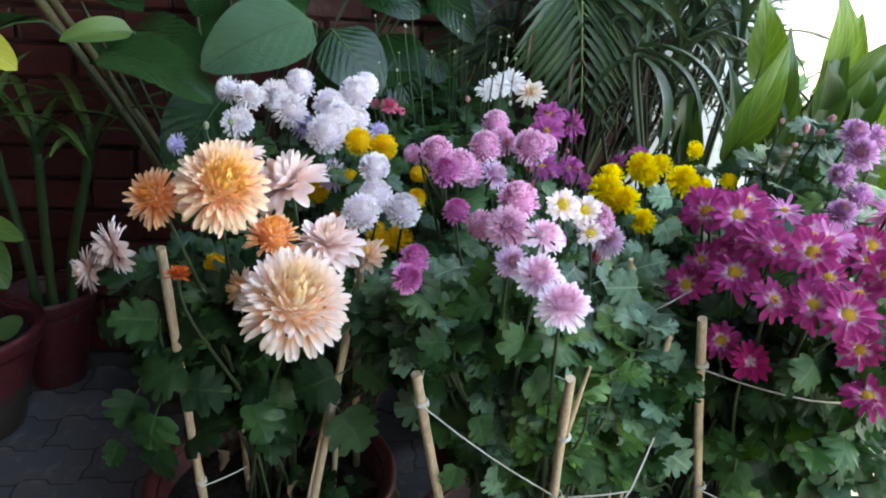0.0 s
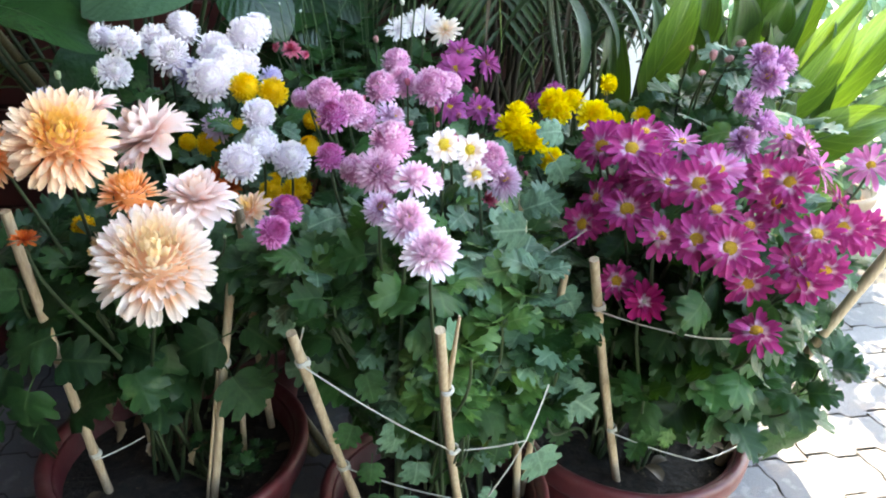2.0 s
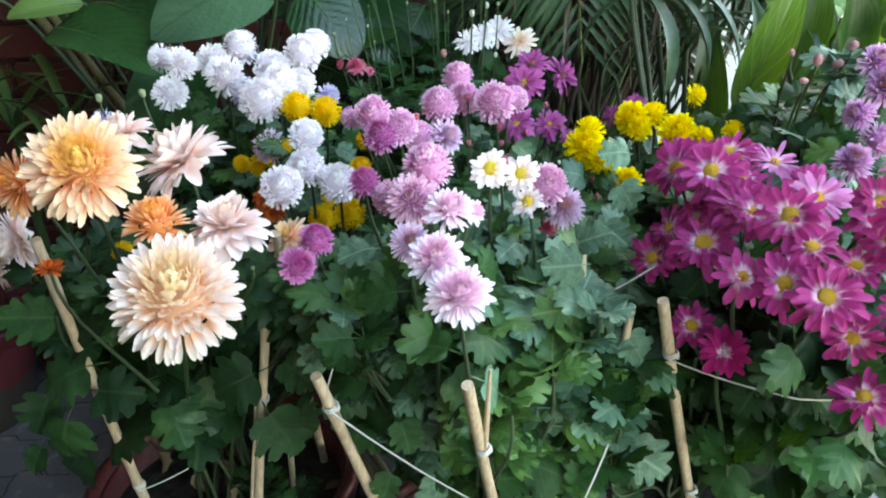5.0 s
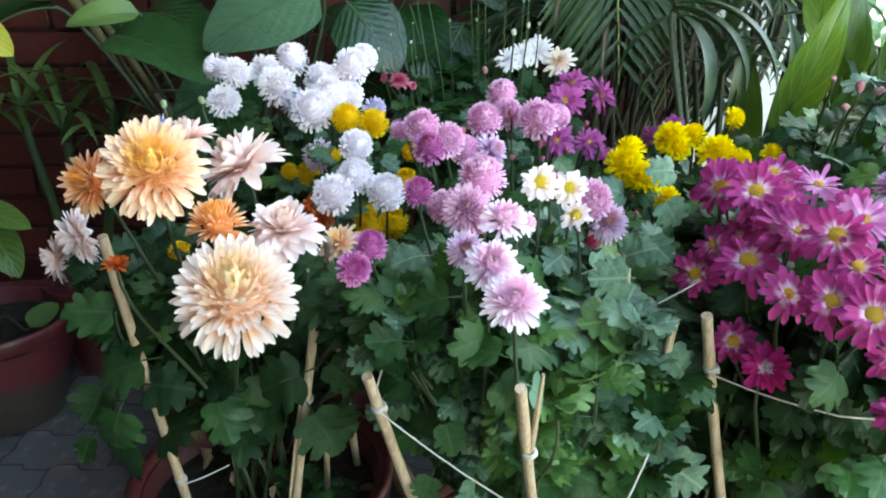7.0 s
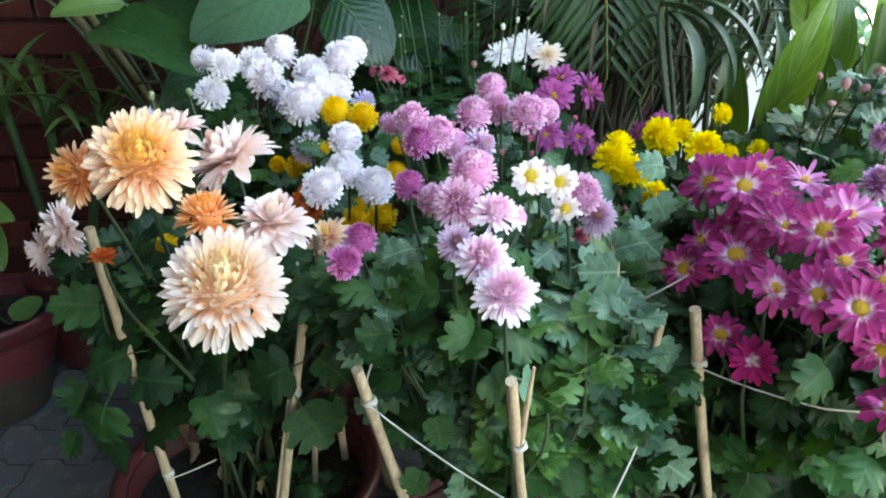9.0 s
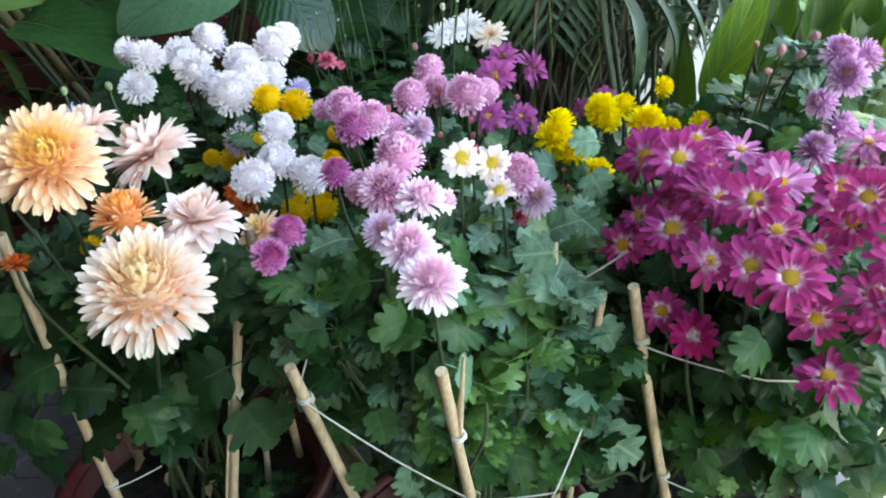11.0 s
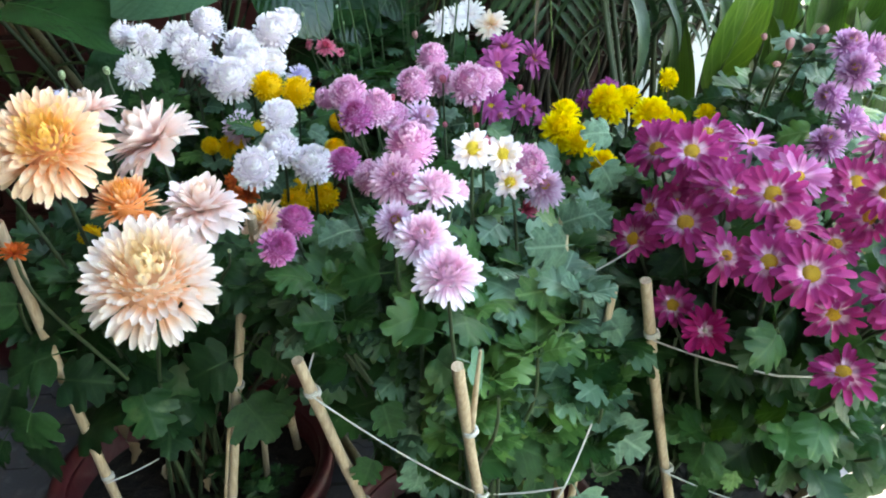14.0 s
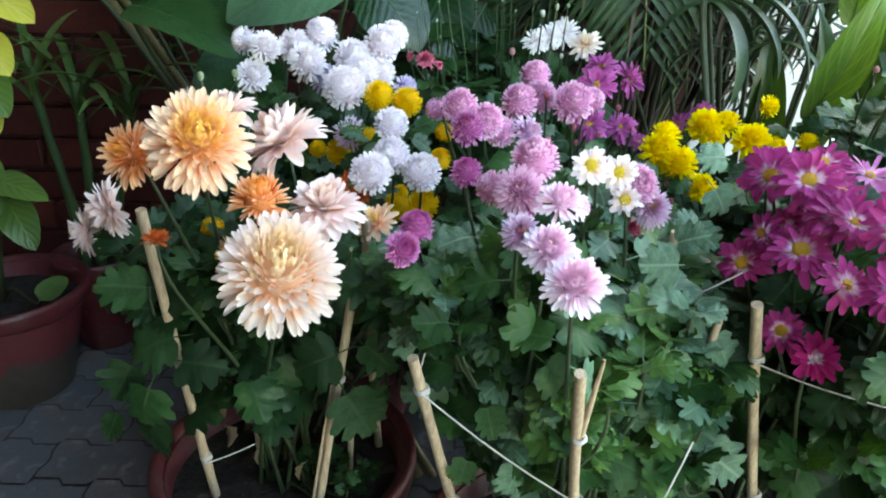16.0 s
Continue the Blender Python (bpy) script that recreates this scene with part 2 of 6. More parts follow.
def pot_material(name, a, b):
    n = Nodes(name)
    grime = n.ramp(n.noise(9, 5), 0.45, 0.75)
    c = n.mix(n.noise(60, 3), a, b)
    c = n.mix(n.math('MULTIPLY', grime, 0.45), c, (0.10, 0.06, 0.05))
    dust = n.ramp(n.noise(35, 4), 0.55, 0.8)
    c = n.mix(n.math('MULTIPLY', dust, 0.22), c, (0.26, 0.17, 0.15))
    return n.finish(c, 0.42, n.bump(n.noise(90, 4), 0.25, 0.002))


M_POT = pot_material("red_painted_pot", (0.070, 0.009, 0.012), (0.118, 0.021, 0.025))
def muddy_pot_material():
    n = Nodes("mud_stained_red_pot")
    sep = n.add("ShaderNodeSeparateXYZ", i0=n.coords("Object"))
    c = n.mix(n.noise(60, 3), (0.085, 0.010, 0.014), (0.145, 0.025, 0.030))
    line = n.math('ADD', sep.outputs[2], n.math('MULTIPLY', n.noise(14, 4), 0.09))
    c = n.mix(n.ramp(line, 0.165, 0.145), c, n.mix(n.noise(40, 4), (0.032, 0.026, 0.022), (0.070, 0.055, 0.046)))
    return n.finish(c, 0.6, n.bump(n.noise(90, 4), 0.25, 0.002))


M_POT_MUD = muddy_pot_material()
M_POT_OLD = pot_material("weathered_clay", (0.14, 0.10, 0.07), (0.24, 0.16, 0.11))


def soil_material():
    n = Nodes("soil")
    g = n.noise(70, 5)
    c = n.mix(n.ramp(g, 0.3, 0.7), (0.008, 0.006, 0.005), (0.030, 0.023, 0.017))
    c = n.mix(n.ramp(n.noise(160, 2), 0.66, 0.72), c, (0.10, 0.075, 0.05))
    return n.finish(c, 0.95, n.bump(g, 0.9, 0.01))


M_SOIL = soil_material()


def paver_material():
    n = Nodes("concrete_paver")
    rnd = n.random()
    c = n.mix(rnd, (0.080, 0.084, 0.094), (0.14, 0.14, 0.146))
    c = n.mix(n.math('MULTIPLY', n.ramp(n.noise(11, 5), 0.5, 0.72), 0.55), c, (0.20, 0.14, 0.11))
    c = n.mix(n.math('MULTIPLY', n.ramp(n.noise(30, 4), 0.55, 0.7), 0.35), c, (0.30, 0.29, 0.28))
    c = n.mix(n.math('MULTIPLY', n.ramp(n.noise(220, 2), 0.35, 0.65), 0.25), c, (0.09, 0.09, 0.09))
    return n.finish(c, 0.72, n.bump(n.math('ADD', n.noise(240, 3), n.noise(25, 3)), 0.35, 0.003))


M_PAVER = paver_material()


def ground_material():
    n = Nodes("ground_concrete")
    c = n.mix(n.noise(1.3, 5), (0.15, 0.148, 0.14), (0.26, 0.25, 0.235))
    c = n.mix(n.math('MULTIPLY', n.ramp(n.noise(14, 4), 0.5, 0.7), 0.4), c, (0.16, 0.15, 0.14))
    return n.finish(c, 0.85, n.bump(n.noise(90, 4), 0.4, 0.004))


M_GROUND = ground_material()
n_ = Nodes("joint_sand")
M_JOINT = n_.finish(n_.mix(n_.noise(80, 4), (0.035, 0.033, 0.03), (0.09, 0.082, 0.07)), 0.95, n_.bump(n_.noise(300), 0.5, 0.003))


def brick_material():
    n = Nodes("red_painted_brick")
    c = n.mix(n.random(), (0.060, 0.012, 0.010), (0.115, 0.023, 0.017))
    c = n.mix(n.math('MULTIPLY', n.ramp(n.noise(26, 5), 0.5, 0.75), 0.6), c, (0.05, 0.017, 0.014))
    return n.finish(c, 0.4, n.bump(n.noise(70, 5), 0.5, 0.004))


M_BRICK = brick_material()
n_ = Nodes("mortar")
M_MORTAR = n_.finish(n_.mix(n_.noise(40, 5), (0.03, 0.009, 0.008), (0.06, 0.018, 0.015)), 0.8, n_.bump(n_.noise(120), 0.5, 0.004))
n_ = Nodes("white_plaster")
M_PLASTER = n_.finish(n_.mix(n_.ramp(n_.noise(5, 5), 0.4, 0.75), (0.60, 0.62, 0.64), (0.45, 0.45, 0.45)), 0.7, n_.bump(n_.noise(60, 4), 0.3, 0.003))

# for the added slabs overhead, kept dark so they bounce little light
n_ = Nodes("dark_shade_slab")
M_SHADESLAB = n_.finish(n_.mix(n_.noise(7, 5), (0.05, 0.04, 0.032), (0.10, 0.08, 0.06)), 0.8, n_.bump(n_.noise(60, 4), 0.3, 0.003))
# for the added walls out of view, dark to limit bounced light
n_ = Nodes("dark_grey_unseen_wall")
M_GREYWALL = n_.finish(n_.mix(n_.noise(3, 6), (0.07, 0.07, 0.065), (0.13, 0.125, 0.12)), 0.85, n_.bump(n_.noise(50, 4), 0.4, 0.004))

WHITE_PETAL = petal_material("white_petal", (0.80, 0.69, 0.80), (0.96, 0.92, 0.93), (0.96, 0.92, 0.91), (0.1, 0.6), (0.6, 1.0), 0.35)
LILAC_WHITE = petal_material("pale_lilac_petal", (0.52, 0.43, 0.72), (0.74, 0.68, 0.86), (0.68, 0.6, 0.76))
YELLOW_PETAL = petal_material("yellow_petal", (0.92, 0.68, 0.006), (0.98, 0.83, 0.02), (0.95, 0.70, 0.008), thin=0.35, vary=0.15)
YELLOW_BUTTON = petal_material("golden_yellow_petal", (0.84, 0.50, 0.008), (0.94, 0.68, 0.03), (0.90, 0.58, 0.01), thin=0.3, vary=0.2)
PINK_PETAL = petal_material("lavender_pink_petal", (0.70, 0.27, 0.51), (0.93, 0.64, 0.80), (0.62, 0.16, 0.38), (0.15, 0.85), (0.82, 1.05))
PALE_PINK = petal_material("pale_pink_petal", (0.70, 0.38, 0.62), (0.82, 0.64, 0.80), (0.70, 0.36, 0.50))
DEEP_PINK = petal_material("deep_pink_petal", (0.46, 0.08, 0.30), (0.76, 0.36, 0.62), (0.40, 0.03, 0.17), (0.2, 0.9), (0.6, 1.0))
MAUVE = petal_material("mauve_petal", (0.56, 0.12, 0.38), (0.70, 0.28, 0.56), (0.52, 0.08, 0.30))
MAGENTA = petal_material("magenta_petal", (0.88, 0.74, 0.82), (0.42, 0.042, 0.215), (0.42, 0.042, 0.215), (0.26, 0.52), (0.9, 1.0), 0.28, 1.0)
PALE_MAGENTA = petal_material("pale_magenta_petal", (0.80, 0.58, 0.74), (0.56, 0.20, 0.43), (0.50, 0.14, 0.36), (0.15, 0.5), (0.9, 1.0), 0.3, 0.6)
CRIMSON = petal_material("crimson_petal", (0.85, 0.75, 0.8), (0.45, 0.014, 0.17), (0.45, 0.014, 0.17), (0.18, 0.34), (0.9, 1.0), 0.3, 0.8)
PURPLE = petal_material("purple_petal", (0.52, 0.16, 0.38), (0.48, 0.10, 0.33), (0.40, 0.06, 0.22), (0.1, 0.4), (0.9, 1.0))
LILAC = petal_material("lilac_petal", (0.48, 0.19, 0.44), (0.68, 0.42, 0.66), (0.5, 0.22, 0.36))
TWO_TONE = petal_material("white_tipped_pink_petal", (0.84, 0.52, 0.72), (0.94, 0.84, 0.91), (0.88, 0.56, 0.72), (0.10, 0.85), (0.30, 0.60))
DAISY_WHITE = petal_material("white_ray_petal", (0.90, 0.62, 0.36), (0.90, 0.80, 0.82), (0.90, 0.74, 0.6), (0.3, 0.6))
PEACH = petal_material("peach_petal", (0.94, 0.47, 0.24), (0.97, 0.73, 0.54), (0.98, 0.67, 0.20), (0.12, 0.75), (0.45, 0.90), 0.35, 0.20)
CREAM = petal_material("cream_pink_petal", (0.94, 0.58, 0.36), (0.97, 0.85, 0.78), (0.97, 0.77, 0.47), (0.12, 0.65), (0.50, 1.0), 0.35, 0.16)
PALE_PEACH = petal_material("pale_pink_peach_petal", (0.92, 0.63, 0.55), (0.96, 0.82, 0.79), (0.92, 0.62, 0.45), (0.1, 0.8), (0.55, 0.95), 0.30)
ORANGE = petal_material("orange_petal", (0.88, 0.32, 0.10), (0.95, 0.62, 0.38), (0.93, 0.38, 0.06), (0.2, 0.95), (0.5, 1.0), 0.28, 0.3)
ROSE = petal_material("rose_petal", (0.55, 0.07, 0.16), (0.78, 0.22, 0.32), (0.55, 0.06, 0.14))
MAROON = petal_material("maroon_petal", (0.10, 0.004, 0.010), (0.20, 0.010, 0.022), (0.08, 0.003, 0.01))
RUST_PETAL = petal_material("rust_petal", (0.50, 0.07, 0.02), (0.68, 0.15, 0.03), (0.5, 0.08, 0.02), (0.15, 0.85), (0.4, 0.9), 0.2)


def disc_material(name, a, b):
    n = Nodes(name)
    g = n.noise(500, 2)
    return n.finish(n.mix(n.ramp(g, 0.35, 0.65), a, b), 0.7, n.bump(g, 0.8, 0.002))


M_DISC = disc_material("golden_disc", (0.60, 0.34, 0.01), (0.92, 0.66, 0.04))
M_DISC_DEEP = disc_material("deep_golden_disc", (0.48, 0.22, 0.008), (0.84, 0.50, 0.03))
M_DISC_PALE = disc_material("peach_disc", (0.66, 0.36, 0.18), (0.82, 0.58, 0.3))
M_BRACT = stem_material("flower_bract", (0.07, 0.13, 0.05), (0.15, 0.21, 0.10))
M_BUD_RED = disc_material("red_bud", (0.40, 0.05, 0.10), (0.60, 0.16, 0.22))
M_BUD_WHITE = disc_material("white_bud", (0.60, 0.60, 0.45), (0.75, 0.75, 0.66))
M_BUD_PINK = disc_material("pink_bud", (0.42, 0.14, 0.16), (0.60, 0.30, 0.30))
M_BUD_GREEN = disc_material("green_bud", (0.22, 0.30, 0.14), (0.42, 0.48, 0.28))
M_BUD_ORANGE = disc_material("orange_bud", (0.52, 0.10, 0.02), (0.72, 0.22, 0.05))

# ---- setting: ground, walls ----
def box_mesh(lo, hi, bevel=0.0):
    bm = bmesh.new()
    bmesh.ops.create_cube(bm, size=1, matrix=Matrix.LocRotScale([(a + b) / 2 for a, b in zip(lo, hi)], None, [b - a for a, b in zip(lo, hi)]))
    if bevel:
        bmesh.ops.bevel(bm, geom=bm.edges[:], offset=bevel, segments=2, affect='EDGES')
    return bm


bm = bmesh.new()
bmesh.ops.create_grid(bm, x_segments=24, y_segments=24, size=400)
for v in bm.verts:
    v.co.z = -0.006
tagged(part("ground", bm, M_GROUND, None), "pale worn concrete ground in the open yard", "ground", kind="structure")

tagged(part("wall_white", box_mesh((0.562, 1.69, -0.006), (0.96, 1.92, 6.0), 0.006), M_PLASTER, None),
       "white plastered wall end beside the brick wall", "wall", kind="structure")
wall_brick = tagged(part("wall_brick", box_mesh((-4.0, 1.70, -0.006), (0.56, 1.92, 6.0)), M_MORTAR, None),
                    "dark red painted brick wall behind the plants", "wall", kind="structure")

# unseen slab added overhead to keep sky light off the back
tagged(part("roof", box_mesh((-4.0, 0.72, 2.45), (0.955, 1.688, 2.57)), M_SHADESLAB, None), "added unseen roof slab that shades the back plants and wall", "roof", kind="structure")
# second unseen slab, added to darken the plants on the left
tagged(part("roof_side", box_mesh((-1.398, -0.798, 2.45), (-0.10, 0.718, 2.57)), M_SHADESLAB, None), "added unseen roof slab that shades the left side", "roof", kind="structure")
# block added out of view; it stops front light reaching the lower left
tagged(part("wall_jut", box_mesh((-1.398, -0.798, -0.006), (-0.42, -0.22, 2.448)), M_GREYWALL, None), "added unseen grey wall that keeps light off the lower left plants", "wall", kind="structure")
# wall added beyond the left edge of view to cut sky and bounce
tagged(part("wall_side", box_mesh((-1.60, -1.0, -0.006), (-1.40, 1.698, 4.5)), M_MORTAR, None), "added unseen dark red wall that blocks light from the left", "wall", kind="structure")

# wall added behind the camera so that light comes from above
tagged(part("wall_opposite", box_mesh((-1.398, -1.00, -0.006), (0.35, -0.80, 2.6)), M_GREYWALL, None), "added unseen grey wall that blocks low light from the front", "wall", kind="structure")

# ---- pots ----
def ring_profile(profile, sides=40, wobble=0.0):
    a = np.linspace(0, 2 * np.pi, sides, endpoint=False)
    pts = np.array([[(r * np.cos(x), r * np.sin(x), z) for x in a] for r, z in profile])
    return pts


def flower_pot(x, y, r, h, label, material=M_POT, group="flower pots", low=None):
    ob = thing("flower_pot", (x, y, 0), label, "flower pot", group)
    b = 0.60 * r
    lip = 0.035
    body = Mesh()
    body.grid(ring_profile([(0.01, 0.0), (b * 0.94, 0.0), (b, 0.006), (b + 0.45 * (r * 0.92 - b), h * 0.45), (r * 0.915, h - lip - 0.004),
                            (r * 0.90, h - 0.01), (r * 0.87, h - 0.012), (r * 0.83, h * 0.7), (b * 0.93, 0.02), (0.01, 0.02)]), wrap=True)
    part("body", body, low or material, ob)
    rim = Mesh()
    rim.grid(ring_profile([(r * 0.905, h - lip - 0.008), (r * 0.965, h - lip - 0.004), (r * 0.985, h - lip + 0.004), (r, h - 0.010), (r * 0.995, h - 0.002),
                           (r * 0.965, h + 0.001), (r * 0.93, h - 0.001), (r * 0.895, h - 0.008), (r * 0.885, h - lip)]), wrap=True)
    part("rim", rim, material, ob)
    soil = Mesh()
    prof = [(r * 0.855 * k, h - 0.045) for k in (1.0, 0.85, 0.65, 0.45, 0.25, 0.05)]
    pts = ring_profile(prof, 36)
    for row in pts[1:]:
        for p in row:
            p[2] += 0.012 * noise.noise(Vector((p[0] * 26 + x * 9, p[1] * 26 + y * 7, 0.3))) + 0.006 * noise.noise(Vector((p[0] * 80, p[1] * 80, x)))
    soil.grid(pts, wrap=True)
    soil.disc(pts[-1], pts[-1].mean(0))
    part("soil", soil, M_SOIL, ob, "dark crumbly soil")
    return ob


flower_pot(-0.243, 0.768, 0.175, 0.31, "large red painted pot holding peach chrysanthemums")
flower_pot(0.090, 0.630, 0.145, 0.31, "red painted pot holding lavender chrysanthemums")
flower_pot(0.392, 0.730, 0.170, 0.31, "large red painted pot holding magenta chrysanthemums")
flower_pot(-0.21, 1.12, 0.150, 0.29, "red painted pot half hidden behind the blooms")
flower_pot(0.12, 0.98, 0.140, 0.29, "red painted pot half hidden behind the blooms")
flower_pot(0.45, 1.05, 0.140, 0.29, "red painted pot half hidden behind the blooms")
flower_pot(0.10, 1.32, 0.130, 0.29, "red painted pot half hidden behind the blooms")
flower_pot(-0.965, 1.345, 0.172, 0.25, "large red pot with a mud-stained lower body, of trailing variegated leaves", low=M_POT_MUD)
flower_pot(-0.86, 1.555, 0.105, 0.24, "dark red pot of strap-leaved plants by the brick wall")
flower_pot(-0.46, 1.45, 0.150, 0.29, "red pot of broad-leaved plant by the brick wall")
flower_pot(0.35, 1.545, 0.120, 0.28, "clay pot of palm by the white wall", M_POT_OLD)
flower_pot(0.62, 1.47, 0.120, 0.28, "clay pot of strap-leaved plant by the white wall", M_POT_OLD)
flower_pot(0.79, 1.16, 0.140, 0.29, "clay pot of lance-leaved plant in the sun", M_POT_OLD)

# ---- chrysanthemum parts ----
def spoon(t):
    return np.clip(0.42 + 0.75 * t, 0, 1) * np.sqrt(np.clip(1 - t ** 5, 0.012, 1))


def quill(t):
    return np.clip(0.55 + 0.7 * t, 0, 1) * np.sqrt(np.clip(1 - t ** 3, 0.02, 1))


def rayed(t):
    return np.clip(0.35 + 0.95 * t, 0, 1) * np.sqrt(np.clip(1 - t ** 4.5, 0.03, 1))


def lobed(t):
    """Half the width of a chrysanthemum leaf: stalk, two pairs of round lobes and a broad toothed end."""
    k = np.clip((t - 0.16) / 0.84, 0, 1)
    env = (1 - (1 - k) ** 5) * (0.55 + 0.55 * np.sin(np.pi * (0.12 + 0.78 * k))) * np.clip(1 - k ** 7, 0.12, 1) * 0.92
    lobes = 0.36 + 0.64 * np.abs(np.sin(np.pi * (3.0 * k + 0.02))) ** 0.36
    teeth = 1 + 0.10 * np.abs(np.sin(np.pi * 9.0 * k)) - 0.05
    return np.where(t < 0.16, 0.045, np.maximum(env * lobes * teeth, 0.05))


def lance(t):
    return np.maximum(np.sin(np.pi * t ** 0.75) ** 0.85, 0.03)


def oval(t):
    return np.maximum(np.sin(np.pi * t ** 0.62) ** 0.62, 0.04) * np.where(t > 0.99, 0.5, 1)


def strap(t):
    return np.clip(0.75 + 0.5 * t, 0, 1) * np.clip(1 - t ** 4, 0.03, 1)


def spiral(n, polar, length, core, rand, power):
    """Petals in a spiral from the rim (v = 0) to the heart (v = 1): rows of v, turn and length."""
    rows = []
    for i in range(n):
        v = (i / (n - 1)) ** (power or 1.0)
        ph = radians(polar[0] + (polar[1] - polar[0]) * v + rand.normal(0, 6 if n > 60 else 9))
        if not power:        # full double blooms: tips spread evenly over the face
            ph = radians(polar[0] + (86 - polar[0]) * v / 0.22) if v < 0.22 else math.asin(max(0.0005, (1 - v) / 0.78) ** 0.56)
            ph += radians(rand.normal(0, 5))
        th = i * 2.39996 + rand.normal(0, 0.08)
        d = Vector((math.sin(ph) * math.cos(th), math.sin(ph) * math.sin(th), math.cos(ph)))
        u = Vector((-math.cos(ph) * math.cos(th), -math.cos(ph) * math.sin(th), math.sin(ph)))
        side = u.cross(d)
        size = (length[0] + (length[1] - length[0]) * v) * rand.uniform(0.75, 1.12)
        m = Matrix((d, side, u)).transposed().to_4x4()
        m = Matrix.Translation(d * core * (1 + (0.12 * v * v if not power else 0))) @ m @ Euler((rand.normal(0, 0.28), 0, 0)).to_matrix().to_4x4() @ Matrix.Scale(size, 4)
        rows.append((v, m))
    return rows


